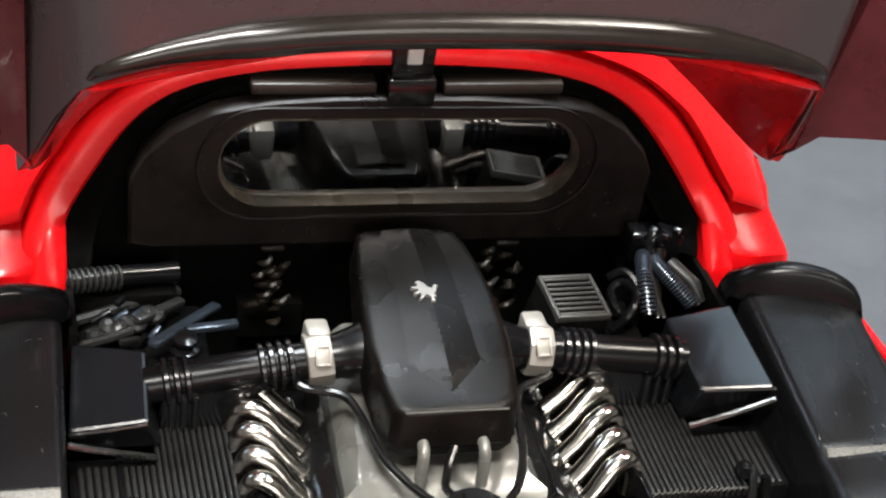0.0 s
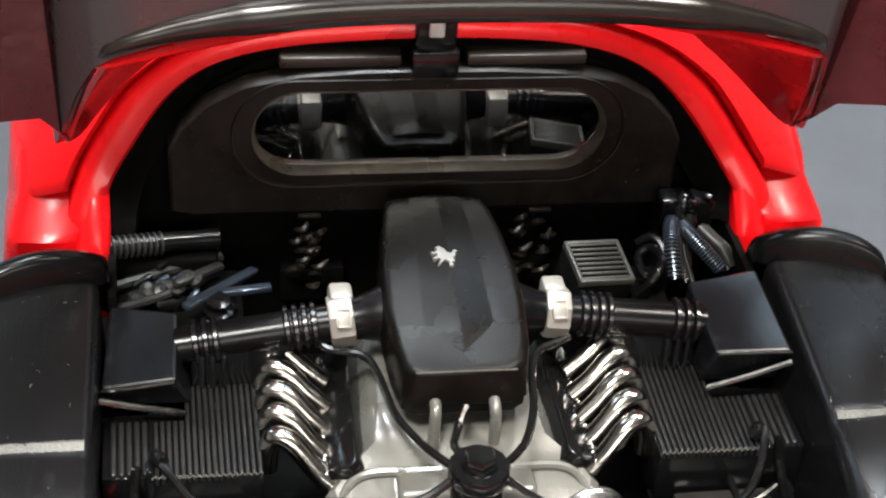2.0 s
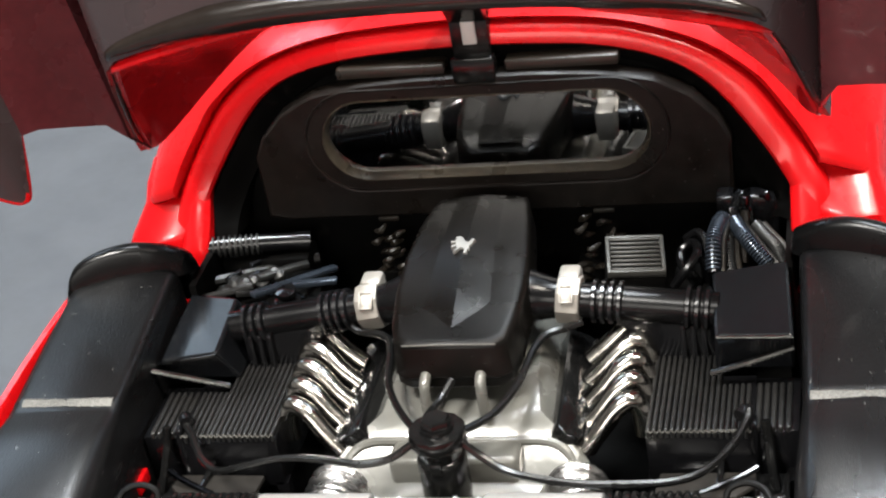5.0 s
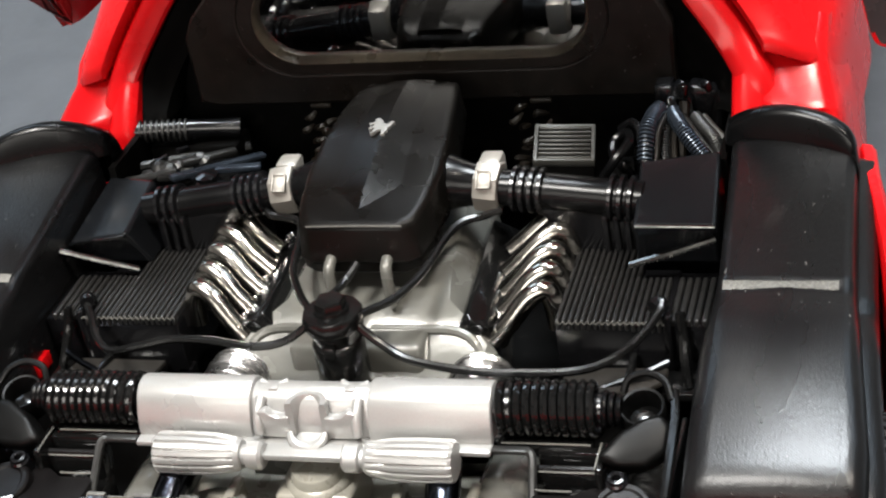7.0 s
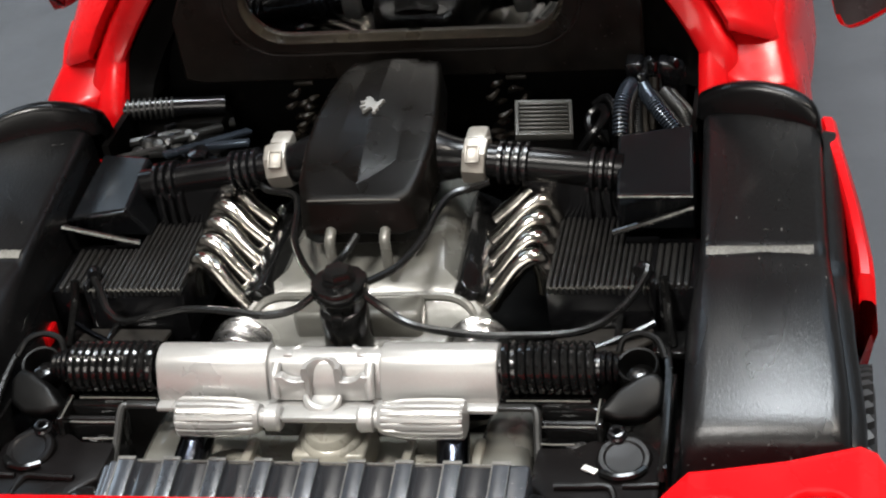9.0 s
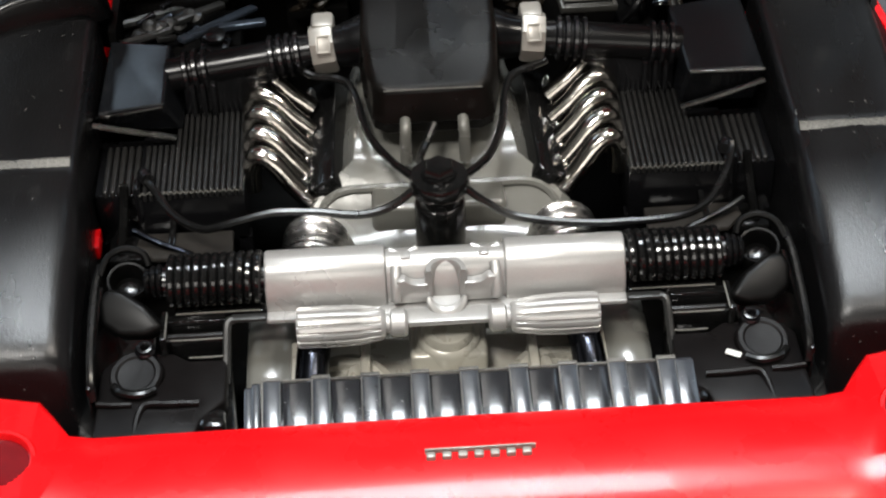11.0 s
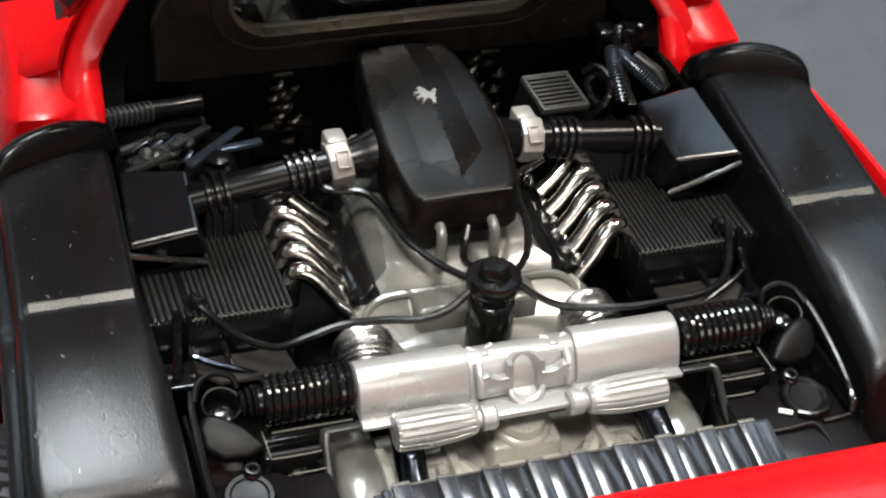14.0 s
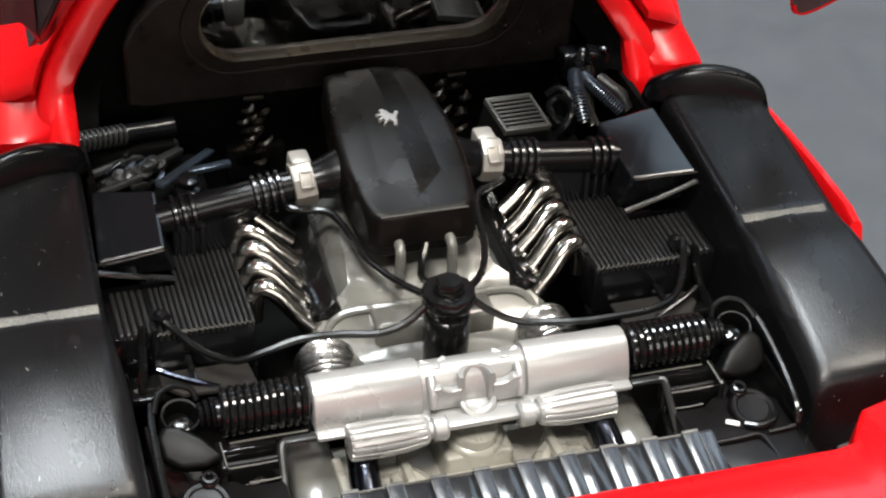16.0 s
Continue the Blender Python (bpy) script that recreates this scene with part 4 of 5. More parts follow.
part("lug", box(-0.55, 0.55, -22.2, -21.4, 40.6, 42.0, 0.15), can_black, can)
for sx, pts in ((1, [(2.4, -19.9, 43.2), (4.6, -20.3, 41.4), (7.6, -21.2, 40.2), (13.4, -22.4, 40.0), (18.4, -22.6, 40.0), (23.0, -22.2, 40.0), (26.0, -20.5, 40.0), (28.3, -17.0, 40.2), (29.6, -13.8, 40.8), (29.8, -12.6, 41.3)]),
                (-1, [(-2.4, -19.6, 43.0), (-5.0, -20.3, 41.5), (-8.0, -20.8, 41.2), (-12.0, -20.3, 41.4), (-16.3, -20.2, 41.5), (-20.0, -20.7, 41.0), (-23.2, -20.6, 40.3), (-26.0, -18.0, 40.0), (-28.0, -14.6, 40.2), (-29.4, -12.6, 40.8)]),
                (1, [(2.4, -18.8, 43.6), (5.0, -15.6, 43.4), (6.7, -11.0, 43.5), (7.5, -5.6, 43.8), (8.5, -2.9, 44.0), (10.6, -1.6, 44.0), (12.2, -0.8, 44.2)]),
                (-1, [(-2.4, -18.6, 43.6), (-4.8, -15.0, 43.4), (-6.8, -10.8, 43.6), (-7.8, -5.2, 43.9), (-9.0, -2.4, 44.0), (-12.2, -1.2, 44.0), (-13.4, 0.0, 44.3)]),
                (-1, [(-1.4, -17.4, 44.0), (-1.7, -15.2, 43.2), (-1.0, -12.8, 43.2), (0.0, -10.8, 44.2)])):
    part("cable", tube(pts, 0.42, 8, 8), cable_black, can, "thin black cable")

# ---- filter boxes and ribbed coolers beside the engine ----
def cooler(sx):
    co = thing("cooler", (sx * 27, -8, 24), "black finned cooler block beside the engine", "cooler", "coolers beside the engine")
    f = (lambda b: b) if sx > 0 else mirrored
    part("body", f(box(19.4, 30.2, -13.4, -3.5, 32.5, 38.95, 0.25)), black_gloss, co, "glossy black cooler body")
    part("end_tank", f(box(30.0, 34.6, -12.6, -3.5, 32.5, 38.6, 0.25)), black_gloss, co)
    part("top_tank", f(box(19.4, 26.5, -4, -0.6, 32.5, 38.95, 0.25)), black_gloss, co)
    part("post", f(box(29.7, 30.5, -13.5, -11.5, 33, 40.0, 0.3)), black_gloss, co)
    for x0 in (19.2, 33.0):
        part("foot", f(box(x0, x0 + 1.3, -13.4, -12, 24, 33)), black_gloss, co)
    for k in range(12):
        x = 19.75 + k * 0.6
        part("fin", f(box(x - 0.21, x + 0.21, -13.5, -0.6, 38.4, 39.6, 0.19, 3)), fin_black, co)
    for k in range(5):
        x = 26.95 + k * 0.62
        part("fin", f(box(x - 0.21, x + 0.21, -13.5, -5.6, 38.2, 39.45, 0.19, 3)), fin_black, co)
    for k in range(5):
        x = 30.5 + k * 0.75
        part("fin", f(box(x - 0.28, x + 0.28, -12.6, -5.0, 37.8, 39.1, 0.25, 3)), fin_black, co)
    # pale wavy tube draws the glints on the worn fin ends
    wavy = [V(19.6 + 0.145 * k, -13.52, 39.3 + 0.16 * math.sin(TAU * k / 4)) for k in range(72)]
    part("worn_edge", f(tube(wavy, 0.1, 5, 1)), worn_edge, co, "wavy pale line for the wear and glints on the fin ends")
    part("outlet", f(tube([(29.6, -11.2, 38.9), (29.5, -11.6, 40.2), (29.3, -12.4, 40.9), (28.9, -13.2, 40.9)], 0.72, 10)), black_gloss, co)
    part("bracket", f(join(box(21.5, 33.5, -17.5, -13.6, 33.2, 34.2, 0.3), box(26.5, 27.2, -18, -13.6, 34, 36.2, 0.2))), wet_black, co)
    part("shelf", f(prism([(20.6, -20.6), (28.6, -20.2), (30.4, -17.6), (30.2, -15.0), (20.8, -15.2)], 0, 0.6, 0.2, m=Matrix.Translation((0, -17, 35.2)) @ Matrix.Rotation(radians(-12), 4, "X") @ Matrix.Translation((0, 17, 0)))), shelf_grey, co, "sloping dull grey shelf behind the fins")
    # left rail's bluish reflection is put into its material; right one stays black
    part("rail", f(tube([(30.6, -16.6, 37.2), (28.6, -17.8, 36.8), (24.4, -19.6, 36.0)], 0.36, 8)), blue_chrome if sx < 0 else black_gloss, co)
    part("stay", f(tube([(31.4, -13.0, 40.2), (31.6, -13.6, 38.2), (31.8, -15.0, 36.4), (32.2, -16.5, 34.2)], 0.5, 8)), wet_black, co)
    return co


for sx in (-1, 1):
    cooler(sx)
    f = (lambda b: b) if sx > 0 else mirrored
    fb = thing("filter_box", (sx * 30, 0, 38), "glossy black air filter box with a folded edge", "filter box", "filter boxes")
    bm = bmesh.new()
    top = [(27.4, -4.9, 44.0), (34.6, -4.2, 42.55), (33.6, 6.2, 44.75), (27.0, 3.4, 45.8)] if sx < 0 else [(26.3, -5.5, 45.1), (34.2, -5.7, 45.2), (33.4, 6.0, 46.85), (25.6, 4.4, 46.65)]
    lo = [(25.9, -3.4, 39.6), (34.0, -3.4, 39.6), (33.6, 6.5, 39.6), (25.6, 5.0, 39.6)]
    vs = grid_faces(bm, [[V(*p) for p in lo], [V(*p) for p in top]], close_v=True)
    bm.faces.new(vs[0])
    bm.faces.new(vs[1])
    bmesh.ops.recalc_face_normals(bm, faces=bm.faces)
    bmesh.ops.bevel(bm, geom=bm.edges[:], offset=0.35, segments=2, profile=0.5, affect="EDGES")
    part("body", f(bm), box_black, fb, sharp=14)
    part("edge_strip", f(tube([(26.5, -5.6, 45.1), (30, -5.75, 45.15), (34.1, -5.8, 45.1)] if sx > 0 else [(27.5, -5.0, 43.8), (31, -4.7, 43.05), (34.6, -4.3, 42.3)], 0.2, 8)), dark_chrome, fb, "bright worn front edge")
    part("strut", f(tube([(25.7, -6.0, 41.0), (29.6, -6.2, 42.4), (34.2, -6.1, 44.0)] if sx > 0 else [(26.6, -5.2, 39.9), (30.6, -5.6, 41.2), (34.8, -6.0, 42.6)], 0.36, 8)), dark_chrome, fb, "polished diagonal strut")

# ---- rear brace with its springs and actuators ----
brace = thing("strut_brace", (0, -28, 29), "silver painted cross brace with black coil springs", "strut brace")


def bar_piece(x0, x1, r, zc=39.65):
    """A bar with a half-round top that runs down into a flat front face."""
    rows = []
    for x, s in ((x0, 0.9), (x0 + 0.1, 0.97), (x0 + 0.3, 1.0), (x1 - 0.3, 1.0), (x1 - 0.1, 0.97), (x1, 0.9)):
        row = []
        for k in range(17):
            a = radians(-20 + 180 * k / 16)
            row.append(V(x, -27.0 + r * s * math.cos(a), zc + r * s * math.sin(a)))
        b = row[-1]
        row += [V(x, b.y - 0.5, b.z - 1.1), V(x, b.y - 0.8, 38.2), V(x, b.y - 0.8, 37.5), V(x, -25, 37.5)]
        rows.append(row)
    bm = bmesh.new()
    vs = grid_faces(bm, rows, close_v=True)
    bm.faces.new(vs[0])
    bm.faces.new(vs[-1])
    return tidy(bm)


bar = part("cross_bar", bar_piece(-5.7, 5.7, 1.8), silver_paint, brace, "middle of the silver cross bar", 35)
part("bar_arm", bar_piece(-17.0, -5.6, 2.25), silver_paint, brace, "silver half-round bar arm", 35)
part("bar_arm", bar_piece(5.6, 17.0, 2.25), silver_paint, brace, "silver half-round bar arm", 35)


def socket():
    """An open half tube with thick walls, its hollow side to the rear."""
    rows = []
    for z, g in ((37.6, -0.1), (37.8, 0.0), (40.9, 0.0), (41.25, -0.12)):
        row = []
        for k in range(13):
            a = radians(-8 + 196 * k / 12)
            row.append(V((2.0 + g) * math.cos(a), -29.9 + 0.12 * (z - 37.6) + (2.0 + g) * math.sin(a), z))
        for k in range(12, -1, -1):
            a = radians(-8 + 196 * k / 12)
            row.append(V((1.3 - g) * math.cos(a), -29.9 + 0.12 * (z - 37.6) + (1.3 - g) * math.sin(a), z))
        rows.append(row)
    bm = bmesh.new()
    vs = grid_faces(bm, rows, close_v=True)
    for r in (vs[0], vs[-1]):
        for k in range(12):
            bm.faces.new((r[k], r[k + 1], r[24 - k], r[25 - k]))
    return tidy(bm)


part("pin_socket", socket(), silver_paint, bar, "hollow silver pin socket", 40)


def arc(cx, cy, cz, r, a0, a1, n=14):
    """An arc in a plane that faces back and up."""
    e1, e2 = V(1, 0, 0), V(0, 0.62, 0.78)
    return [V(cx, cy, cz) + e1 * r * math.cos(radians(a0 + (a1 - a0) * k / n)) + e2 * r * math.sin(radians(a0 + (a1 - a0) * k / n)) for k in range(n + 1)]


part("pin_collar", tube(arc(0, -30.2, 38.7, 1.7, 185, 355), lambda t: 0.25 + 0.4 * math.sin(math.pi * t), 8, 1), silver_paint, bar)
part("strip", box(-17.0, 17.0, -31.1, -29.4, 36.95, 37.5, 0.2), silver_paint, bar, "flat silver strip below the bar")
for sx in (-1, 1):
    part("strip_end", join(box(min(sx * 17.0, sx * 20.4), max(sx * 17.0, sx * 20.4), -30.9, -30.0, 37.1, 37.6, 0.2), tube([(sx * 20.2, -30.5, 37.3), (sx * 20.7, -31.0, 37.1), (sx * 20.9, -33.0, 35.2), (sx * 21.1, -35.0, 33.4)], 0.4, 8)), steel_grey, bar, "dull end of the strip bent down to the subframe")
part("link_plate", box(-4.4, 4.4, -32.7, -30.7, 37.0, 37.7, 0.25), silver_paint, bar)
STEP = [(1.7, 37.7), (4.7, 37.7), (4.7, 40.5), (3.9, 40.6), (3.4, 40.1), (2.6, 39.9), (1.7, 40.0)]
for sx in (-1, 1):
    sp = prism(STEP, -0.35, 0.7, 0.18, 2, m=Matrix.Translation((0, -29.4, 0)) @ Matrix.Rotation(radians(90), 4, "X"))
    part("step_plate", sp if sx > 0 else mirrored(sp), silver_paint, bar, "flat silver plate with a stepped edge", 30)
part("socket_floor", lathe([(0.1, 0), (1.32, 0.0), (1.32, -0.4)], (0, -29.75, 37.9), (0, -0.12, 1), 20), silver_paint, bar)
for sx in (-1, 1):
    part("rib", tube([(sx * 4.65, -28.4, 40.9), (sx * 4.7, -29.5, 40.2), (sx * 4.7, -30.1, 39.0), (sx * 4.7, -30.2, 38.3)], 0.5, 10), silver_paint, bar)
    part("lug", tube([(sx * 5.2, -26.4, 41.3), (sx * 4.2, -26.8, 41.1), (sx * 3.2, -26.6, 41.2), (sx * 2.6, -26.3, 41.3)], 0.32, 8), silver_paint, bar)
    part("lug", box(sx * 3.7 - 0.5, sx * 3.7 + 0.5, -27.8, -26.6, 40.6, 41.5, 0.2), silver_paint, bar)
    # spring
    coil = []
    for k in range(11 * 12 + 1):
        a = TAU * k / 12
        coil.append(V(sx * (17.4 + 8.9 * k / (11 * 12)), -27.2 + 2.25 * math.cos(a), 39.6 + 2.25 * math.sin(a)))
    sp = part("spring", tube(coil, 0.4, 8, 1), wet_black, brace, "glossy black coil spring")
    part("damper", tube([(sx * 16.9, -27.2, 39.5), (sx * 22, -27.2, 39.5), (sx * 26.6, -27.2, 39.5)], 1.55, 14), black_gloss, sp)
    for q, r in ((26.9, 1.75), (27.5, 1.6), (28.1, 1.4)):
        part("collar", lathe([(1.0, -0.24), (r - 0.1, -0.22), (r, 0.0), (r - 0.1, 0.22), (1.0, 0.24)], (sx * q, -27.3, 39.7), (1, 0, 0), 16), hose_black, sp)
    f = (lambda b: b) if sx > 0 else mirrored
    part("end_eye", f(join(lathe([(2.0, -2.4), (2.05, -0.2), (1.95, 0.05), (1.75, 0.0), (1.6, -0.5), (1.45, -2.0), (0.3, -3.2)], (30.0, -27.0, 39.9), (-0.05, -0.3, 0.95), 22),
        tube([(28.1, -25.2, 40.0), (28.6, -24.5, 41.0), (30.2, -24.3, 41.5), (31.8, -25.0, 41.2), (32.6, -26.6, 40.3)], 0.34, 8))), bay_gloss, brace, "black damper eye", 24)
    part("eye_nut", lathe([(0.4, 0.9), (0.85, 0.8), (0.95, 0.3), (1.25, 0.2), (1.3, -0.6)], (sx * 29.95, -27.2, 38.3), (-0.05 * sx, -0.3, 0.95), 10), wet_black, brace, "small black nut inside the damper eye", 30)
    leaf = [(-3.0, -1.8), (-1.6, 0.4), (0.2, 2.0), (1.5, 2.5), (2.4, 1.5), (2.4, -0.6), (1.0, -1.9), (-1.2, -2.3)]
    part("rocker", f(prism(leaf, -1.6, 0.7, 0.6, 4, m=Matrix.Translation((29.9, -29.8, 38.1)) @ Matrix.Rotation(radians(10), 4, "Y") @ Matrix.Rotation(radians(36), 4, "X") @ Matrix.Scale(1.12, 4))), bay_gloss, brace, "glossy black leaf-shaped rocker arm", 60)

    def finned():
        rows, n = [], 16 * 8
        for s, r, depth in ((14.2, 1.2, 0), (14.15, 1.75, 0.1), (13.9, 1.95, 0.3), (11, 2.0, 0.36), (8.5, 1.9, 0.36), (7.2, 1.7, 0.2), (6.3, 1.55, 0.0), (5.9, 1.3, 0), (5.85, 0.9, 0)):
            rows.append([V(sx * s, -32.2 + (r - depth * (max(0.0, math.cos(16 * TAU * k / n)) ** 0.6)) * math.cos(TAU * k / n), 37.3 + (r - depth * (max(0.0, math.cos(16 * TAU * k / n)) ** 0.6)) * math.sin(TAU * k / n)) for k in range(n)])
        bm = bmesh.new()
        vs = grid_faces(bm, rows, close_v=True)
        bm.faces.new(vs[0])
        bm.faces.new(vs[-1])
        return tidy(bm)

    ac = part("actuator", finned(), silver_paint, brace, "silver finned cylinder", 24)
    part("nose", lathe([(0.8, 0), (0.95, 0.2), (0.95, 0.6), (1.3, 0.8), (1.35, 2.0), (1.1, 2.3), (0.3, 2.35)], (sx * 6.1, -32.2, 37.3), (-sx, 0, 0), 18), silver_paint, ac)
    # subframe
    sf = part("subframe", f(prism([(19.6, -45.5), (34.6, -45.5), (34.6, -26), (28, -26), (28, -30), (20.8, -30)], 24, 33.2, 0.4)), wet_black, brace, "glossy black suspension subframe")
    for bx in ((17.2, 25.8, -29.4, -28.2, 36.7, 37.3, 0.2), (20.9, 26.8, -30.0, -29.0, 33, 36.9, 0.2), (20.6, 26.6, -31.6, -30.4, 33, 35.9, 0.3), (26.4, 27.1, -32.6, -28.6, 33, 37.2, 0.25), (32.9, 33.4, -38.4, -24.5, 30, 37.0, 0.2), (20.8, 23.2, -42.0, -39.6, 33.0, 35.0, 0.5)):
        part("plate", f(box(*bx)), wet_black, sf)
    for pts, r in (([(20.8, -31.0, 35.9), (23.6, -31.1, 35.95), (26.5, -31.0, 35.9)], 0.36), ([(32.6, -25.4, 40.4), (33.0, -28.0, 39.9), (33.1, -33.0, 38.7), (33.0, -37.2, 37.2), (32.8, -38.6, 35.6)], 0.4),
                   ([(23.2, -39.2, 35.3), (26, -39.2, 35.4), (27.8, -39.1, 35.4), (28.5, -39.6, 35.2), (28.9, -41.4, 34.9), (29.0, -44.0, 34.6)], 0.36), ([(29.4, -38.9, 35.2), (31.0, -38.9, 35.3), (32.6, -38.7, 35.3)], 0.32), ([(27.3, -37.3, 35.4), (28.6, -38.0, 35.5), (30.2, -37.7, 35.5), (31.2, -36.6, 35.4)], 0.42)):
        part("rod", f(tube(pts, r, 8)), can_black if r > 0.37 else dull_black, sf)
    part("bolt", lathe([(0.35, -0.3), (0.38, 0.45), (0.5, 0.55), (0.72, 0.5), (0.78, 0.2), (0.95, 0.0), (1.0, -1.5)], (sx * 28.4, -33.0, 36.4), (0.0, -0.2, 1), 22), black_gloss, sf, "small hollow black bolt", 24)
    part("disc", lathe([(0.2, 0.0), (1.7, 0.05), (1.9, 0.2), (2.3, 0.2), (2.5, 0.0), (2.6, -0.4), (2.6, -2.4)], (sx * 29.2, -35.3, 35.5), (0.05 * sx, -0.25, 1), 28), dull_black, sf, "round black cap", 18)
    # thin pale tubes stand for both wear and glints along the plate edges
    for pts in ([(17.6, -29.35, 37.3), (22, -29.35, 37.32), (25.6, -29.35, 37.3)], [(21.0, -33.15, 35.25), (22.4, -33.3, 35.3), (24.4, -33.2, 35.25)], [(21.2, -31.5, 35.95), (24, -31.6, 36.0), (26.2, -31.5, 35.95)], [(26.5, -32.5, 37.2), (26.5, -30.6, 37.25), (26.5, -28.9, 37.2)]):
        part("worn_glint_line", f(tube(pts, 0.09, 6)), worn_edge, sf, "worn edge with its glint drawn in")
    part("deck", f(prism([(20.8, -38.8), (20.9, -33.4), (24.4, -33.4), (26.0, -32.2), (31.4, -32.6), (32.6, -34.0), (32.7, -45.2), (24.0, -45.2), (23.0, -41.0)], 33.0, 35.1, 0.35, 2)), dull_black, sf, "dull black deck under the cap")
    if sx > 0:
        part("paint_chip", box(-0.75, 0.75, -0.35, 0.35, -0.12, 0.12, 0.1, m=Matrix.Translation((26.2, -36.8, 35.35)) @ Matrix.Rotation(radians(-28), 4, "Z")), pale_grey, sf, "small pale paint chip")

# ---- ribbed heat shield over the silencer ----
shield = thing("heat_shield", (0, -44, 24), "grey gloss ribbed heat shield before the tail", "heat shield")


def shield_strip(x0, x1, lift, edge=0.15):
    prof = [(-40.3, 30), (-40.35, 38.4 + lift), (-40.8, 38.75 + lift), (-45.5, 37.7 + lift), (-49.5, 36.6 + lift), (-49.6, 30)]
    bm = bmesh.new()
    rows = [[V(x, y, z) for y, z in prof] for x in (x0, x1)]
    vs = grid_faces(bm, rows)
    bm.faces.new(vs[0])
    bm.faces.new(vs[1])
    tidy(bm)
    bmesh.ops.bevel(bm, geom=bm.edges[:], offset=edge, segments=2, profile=0.5, affect="EDGES", clamp_overlap=True)
    return bm


part("support", box(-17, 20, -48.5, -41.5, 23, 31), bay_black, shield)
for k in range(8):
    x = -16.3 + k * 4.42
    part("sheet", shield_strip(x + 0.86, x + 3.56, 0, 0.1), smoke_plastic, shield, "smooth grey gloss plate")
for k in range(9):
    x = -16.3 + k * 4.42
    part("rib", shield_strip(x - 0.9, x + 0.9, 0.5, 0.22), rib_grey, shield, "raised grey rib")
    part("worn_lip", box(x - 0.88, x + 0.88, -40.95, -40.5, 39.12, 39.32, 0.08), worn_edge, shield)
    for q in (-0.78, 0.78):
        part("edge_line", tube([(x + q, -40.75, 39.22), (x + q, -45.4, 38.24), (x + q, -49.2, 37.2)], 0.07, 6, 2), steel_grey if q > 0 else worn_edge, shield, "bright worn edge of the rib")
part("front_edge", tube([(-16.4, -40.5, 38.72), (0, -40.5, 38.72), (19.2, -40.5, 38.72)], 0.13, 6), worn_edge, shield, "thin worn front edge")
for x0, lift in ((-17.7, 0.1), (-18.4, -0.4)):
    part("end_plate", shield_strip(x0 - 0.4, x0 + 0.4, lift, 0.18), rib_grey, shield)

part("end_sheet", shield_strip(19.2, 21.6, 0.3, 0.6), rib_grey, shield, "broad rounded grey end of the shield")

# ---- small parts round the front of the bay ----
def cooling_pack():
    t = thing("ribbed_module", (16.5, 10, 40), "small silver-edged ribbed control module", "module")
    m = Matrix.Translation((17.1, 8.6, 46.4)) @ Matrix.Rotation(radians(8), 4, "Z") @ Matrix.Rotation(radians(11), 4, "X") @ Matrix.Rotation(radians(6), 4, "Y") @ Matrix.Diagonal((0.92, 1.0, 1.0, 1.0))
    part("case", box(-3.4, 3.4, -2.9, 2.9, -6.0, 0, 0.3, m=m), bay_black, t, "dark case")
    part("rim", join(*[box(*q, 0.1, m=m) for q in ((-3.4, -2.95, -2.9, 2.9, -0.6, 0.3), (2.95, 3.4, -2.9, 2.9, -0.6, 0.3), (-3.4, 3.4, -2.95, -2.55, -0.6, 0.3), (-3.4, 3.4, 2.55, 2.95, -0.6, 0.3))]), module_grey, t, "grey metallic rim")
    for k in range(8):
        part("rib", box(-2.9, 2.9, -2.5 + k * 0.68, -2.2 + k * 0.68, 0, 0.28, 0.1, 1, m=m), module_grey, t)


cooling_pack()
hb = thing("braided_hoses", (28.5, 12, 40), "cluster of braided steel hoses on a black bracket", "hoses")
rng = random.Random(4)
part("bracket", join(box(25.6, 32.2, 17.0, 21.0, 36, 47.6, 0.8), box(25.4, 27.4, 15.8, 18.4, 45.4, 49.0, 0.4), box(28.4, 31.4, 16.2, 18.6, 44.6, 48.6, 0.5, m=Matrix.Translation((29.9, 17.4, 46.6)) @ Matrix.Rotation(0.3, 4, "Y") @ Matrix.Translation((-29.9, -17.4, -46.6)))), black_gloss, hb, "black bracket holding the hoses")
for k in range(11):
    at = (26.2 + 5.0 * rng.random(), 14.8 + 2.2 * rng.random(), 46.2 + 2.8 * rng.random())
    turn = Matrix.Rotation(rng.uniform(0, 3), 4, "Z") @ Matrix.Rotation(rng.uniform(-0.8, 0.8), 4, "X")
    part("fitting", box(-0.5, 0.5, -0.4, 0.4, -0.8, 0.8, 0.2, 2, m=Matrix.Translation(at) @ turn), (black_gloss, box_black, wet_black, black_gloss)[k % 4], hb)
part("fitting", tube([(28.6, 15.4, 47.5), (28.5, 14.6, 46.0), (28.3, 13.6, 44.6), (28.2, 12.4, 42.6)], 0.55, 8), bronze, hb, "brown threaded fitting")
part("side_plate", prism([(29.6, 40.5), (33.0, 40.5), (32.6, 46.6), (30.2, 47.4)], 0, 0.7, 0.2, m=Matrix.Translation((0, 15.2, 0)) @ Matrix.Rotation(radians(80), 4, "X")), box_black, hb)
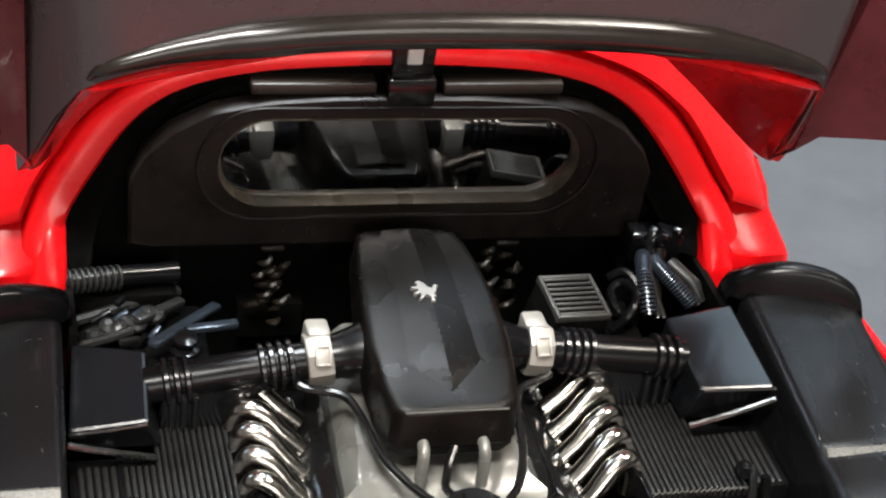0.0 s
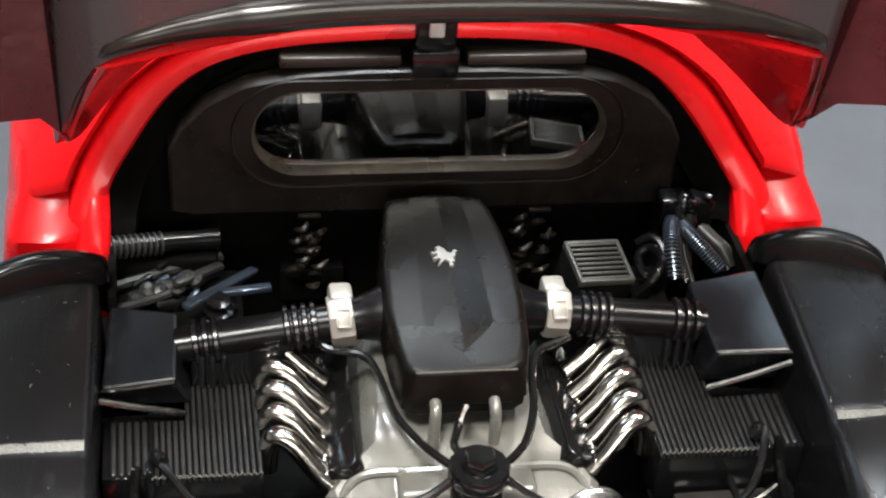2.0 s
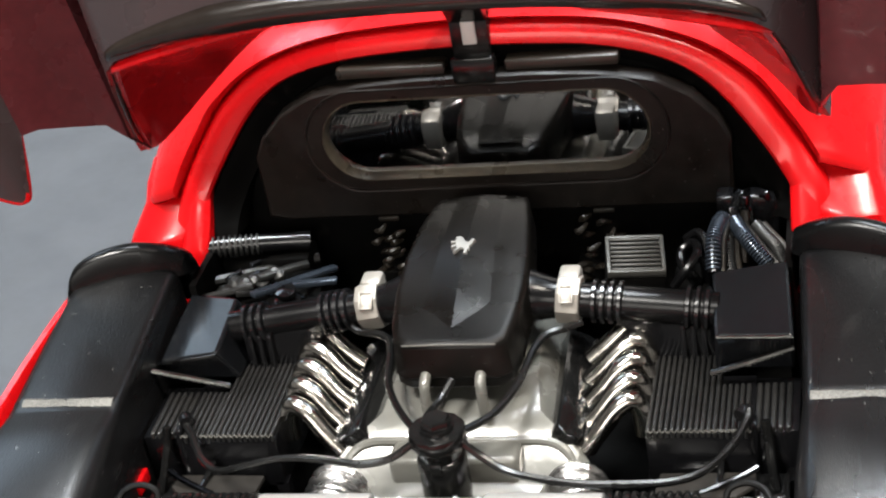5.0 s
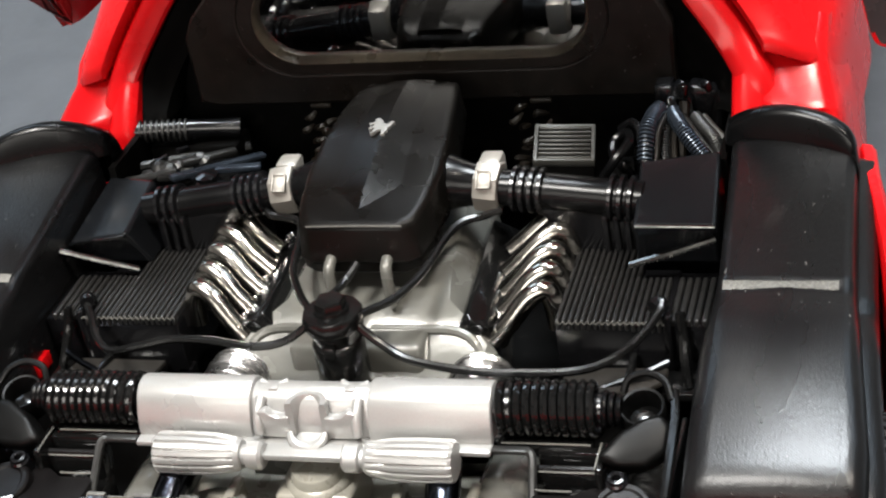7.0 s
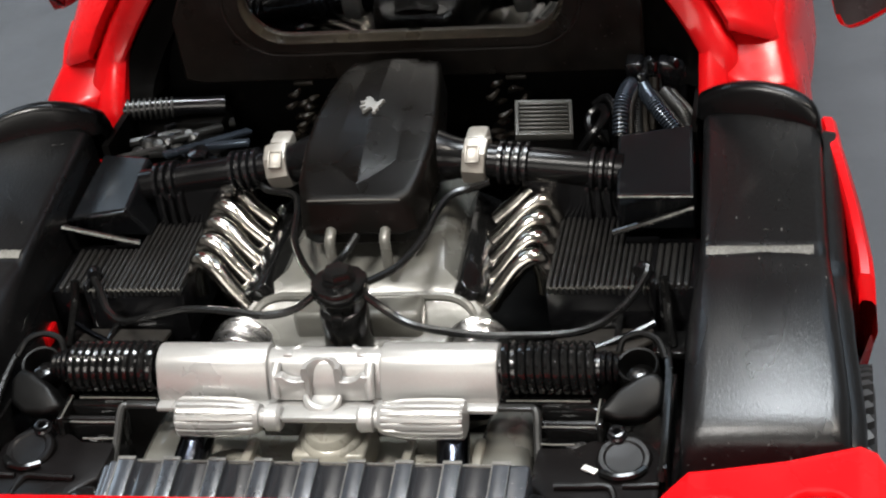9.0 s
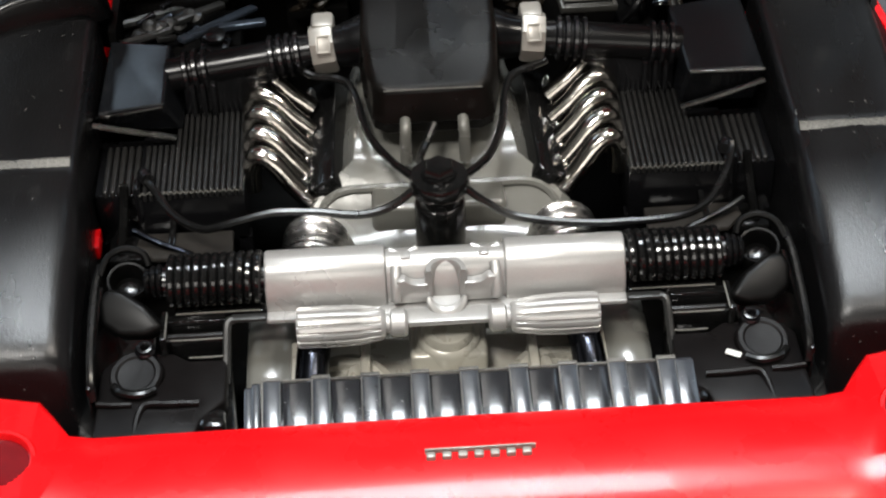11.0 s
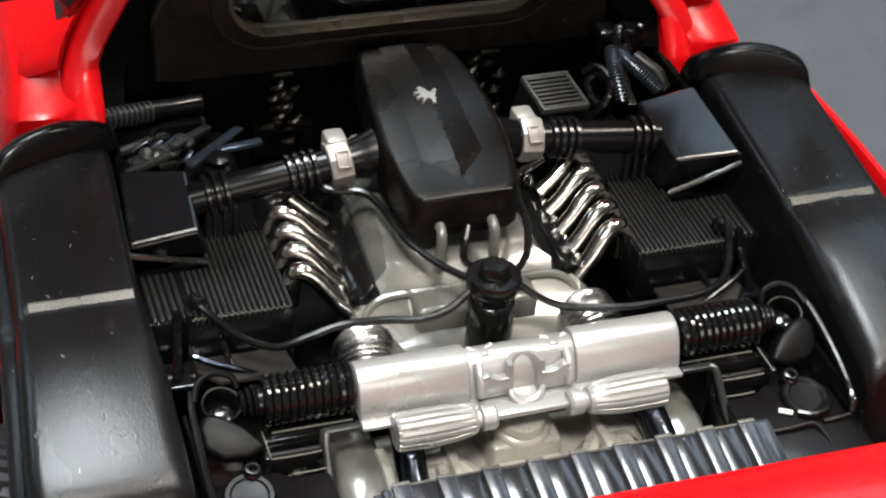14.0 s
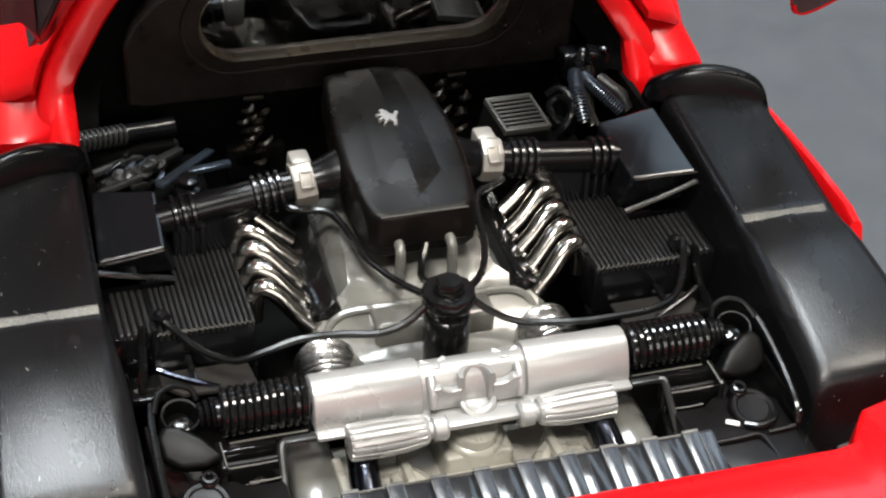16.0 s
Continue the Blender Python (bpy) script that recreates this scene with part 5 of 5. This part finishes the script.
for pts, r in (([(26.3, 14.2, 47.4), (25.8, 12.8, 47.3), (25.4, 10.4, 46.6), (25.4, 7.6, 44.4)], 0.9), ([(27.4, 14.4, 46.9), (28.0, 13.2, 46.4), (29.4, 11.4, 45.4), (31.2, 9.8, 43.8)], 0.9), ([(26.9, 15.4, 46.8), (26.7, 13.0, 45.6), (26.8, 11.0, 44.2), (27.2, 9.0, 42.8)], 0.7), ([(29.6, 14.6, 46.2), (30.6, 13.4, 45.6), (31.8, 12.2, 44.8), (32.6, 11.0, 43.2)], 0.7)):
    path = smooth_path(pts, 8)
    part("hose", tube(pts, r - 0.25, 10, 8), black_gloss, hb, "dark hose core")
    for k in range(1, len(path) - 1, 1):
        part("hose_ring", ring_at(path[k], path[k + 1] - path[k - 1], r, 0.2, 12), blue_steel if r > 0.8 else steel_grey, hb)
    part("hose", tube([(x + 0.9, y + 0.6, z - 0.4) for x, y, z in pts], 0.4, 8), bronze, hb, "thin brown hose")
wl = thing("coiled_wire", (22.8, 9, 40), "black coiled wire beside the control module", "wire")
part("wire", tube([(21.2, 6.6, 43.6), (22.6, 6.4, 45.6), (23.8, 8.4, 46.6), (23.2, 10.8, 46.4), (21.9, 10.6, 45.6), (22.0, 8.8, 44.8), (23.4, 8.0, 43.6), (24.0, 9.2, 41.0)], 0.5, 9), hose_black, wl)
part("wire", tube([(22.2, 12.6, 45.8), (23.6, 12.2, 46.8), (24.6, 10.8, 46.2), (24.4, 9.2, 44.6), (24.6, 9, 41)], 0.5, 9), hose_black, wl)
part("foot", box(20.8, 24.8, 6, 13, 36, 42.6, 0.5), bay_black, wl)

lk = thing("linkage", (-27, 9, 36), "dark metal throttle linkage rods and levers", "linkage")
part("rod", tube([(-34.5, 14.6, 45.6), (-28.4, 16.4, 45.0), (-22.4, 17.8, 44.3)], lambda t: 1.05 if t < 0.9 else 1.2, 14), black_gloss, lk, "black threaded rod")
for k in range(9):
    part("thread", ring_at((-33.4 + k * 0.62, 14.95 + k * 0.17, 45.5 - k * 0.07), (1, 0.28, -0.1), 1.28, 0.2, 14), steel_grey, lk)
part("rail", tube([(-34.4, 11.8, 42.4), (-28.4, 15.0, 42.0), (-22.0, 18.2, 41.6)], 0.6, 8), steel_grey, lk, "dark polished rail")
part("rail_block", box(-34.2, -22.4, 15.5, 20, 36, 43.2, 0.5), bay_black, lk)
part("lever", box(-5.8, 5.8, -0.6, 0.6, -0.35, 0.35, 0.25, m=Matrix.Translation((-22.4, 9.8, 43.7)) @ Matrix.Rotation(radians(49), 4, "Z") @ Matrix.Rotation(radians(10), 4, "Y")), blue_steel, lk, "bluish steel lever")
part("lever", box(-2.6, 2.6, -0.5, 0.5, -0.35, 0.35, 0.2, m=Matrix.Translation((-19.8, 9.2, 43.8)) @ Matrix.Rotation(radians(8), 4, "Z")), blue_steel, lk)
part("lever", box(-3.2, 3.2, -0.55, 0.55, -0.4, 0.4, 0.25, m=Matrix.Translation((-24.6, 12.6, 43.4)) @ Matrix.Rotation(radians(38), 4, "Z") @ Matrix.Rotation(radians(6), 4, "Y")), steel_grey, lk)
part("pulley", lathe([(1.7, -2.6), (1.7, -1.9), (1.15, -1.7), (1.15, -1.2), (1.55, -1.0), (1.55, -0.4), (0.95, -0.2), (0.95, 0.2), (1.2, 0.4), (1.2, 0.8), (0.5, 1.0)], (-22.7, 7.2, 43.4), (0, -0.1, 1), 22), black_gloss, lk, "stacked black pulley")
for k in range(7):
    part("fitting", lathe([(0.6, 0), (0.9, 0.35), (0.9, 0.9), (0.4, 1.3)], (-30.8 + k * 1.0, 9.6 + 0.45 * k + 0.5 * (k % 2), 42.2 + 0.4 * ((k * 3) % 4) / 2), (0.35 * (k % 3 - 1), -0.3, 1), 10), steel_grey, lk)
part("rod", tube([(-33.0, 7.8, 43.0), (-30.0, 8.6, 43.2), (-27.6, 9.8, 43.2)], 0.5, 8), steel_grey, lk)
lrng = random.Random(11)
for k in range(16):
    at = (-31.5 + 11.5 * lrng.random(), 7.6 + 6.5 * lrng.random(), 42.2 + 1.4 * lrng.random())
    turn = Matrix.Rotation(lrng.uniform(0.2, 1.1), 4, "Z") @ Matrix.Rotation(lrng.uniform(-0.4, 0.4), 4, "Y")
    part("fitting", box(-0.5 - lrng.random(), 0.5 + lrng.random(), -0.3, 0.3, -0.3, 0.3, 0.12, 2, m=Matrix.Translation(at) @ turn), (steel_grey, blue_steel, black_gloss)[k % 3], lk)
part("base", box(-34, -20.0, 3.2, 16, 30, 41.6, 0.6), bay_black, lk)
for sx in (-1, 1):
    cl = thing("wiring_clutter", (sx * 12, 16, 40), "small bronze-brown fittings on the bulkhead", "fittings")
    part("mount", box(sx * 12 - 3.6, sx * 12 + 3.6, 19.6, 22.4, 34, 38.5, 0.4), bay_black, cl)
    crng = random.Random(31 + sx)
    for k in range(15):
        x, z = sx * 12 + crng.uniform(-2.6, 2.2), 38.6 + 0.5 * k + crng.uniform(-0.4, 0.4)
        y = 17.6 + crng.uniform(-0.8, 0.6)
        part("fitting", tube([(x - crng.uniform(0.4, 1.0), y + 0.4, z - 0.4), (x, y - 0.2, z + crng.uniform(-0.3, 0.4)), (x + crng.uniform(0.4, 1.1), y + 0.5, z + crng.uniform(-0.6, 0.5))], lambda t: 0.15 + 0.25 * math.sin(math.pi * t), 7, 4), bronze, cl, "bent bronze-brown fitting")
    part("tab", box(sx * 12.6 - 1.2, sx * 12.6 + 1.2, 18.2, 18.7, 46.2, 46.7, 0.12), bronze, cl, "small dull metal tab")

# lint lying on the wheel arch covers
lint_rng = random.Random(21)
lint = thing("lint", (38, -4, 46), "fine pale lint fibres lying on the black covers", "lint", kind="stuff")
fibres = []
for k in range(11):
    sx = lint_rng.choice((-1, 1))
    x, y = sx * lint_rng.uniform(36.5, 45), lint_rng.uniform(-13, 4)
    z = 44.75 + (y + 13.4) * 3.35 / 18.6 + 0.22
    a, n = lint_rng.uniform(0, TAU), lint_rng.uniform(0.2, 0.55)
    fibres.append(tube([(x, y, z), (x + n * 0.5 * math.cos(a), y + n * 0.5 * math.sin(a), z + 0.1), (x + n * math.cos(a + 0.5), y + n * math.sin(a + 0.5), z + 0.18 * n * math.sin(a + 0.5))], 0.022, 4, 3))
part("fibre", join(*fibres), worn_edge, lint)
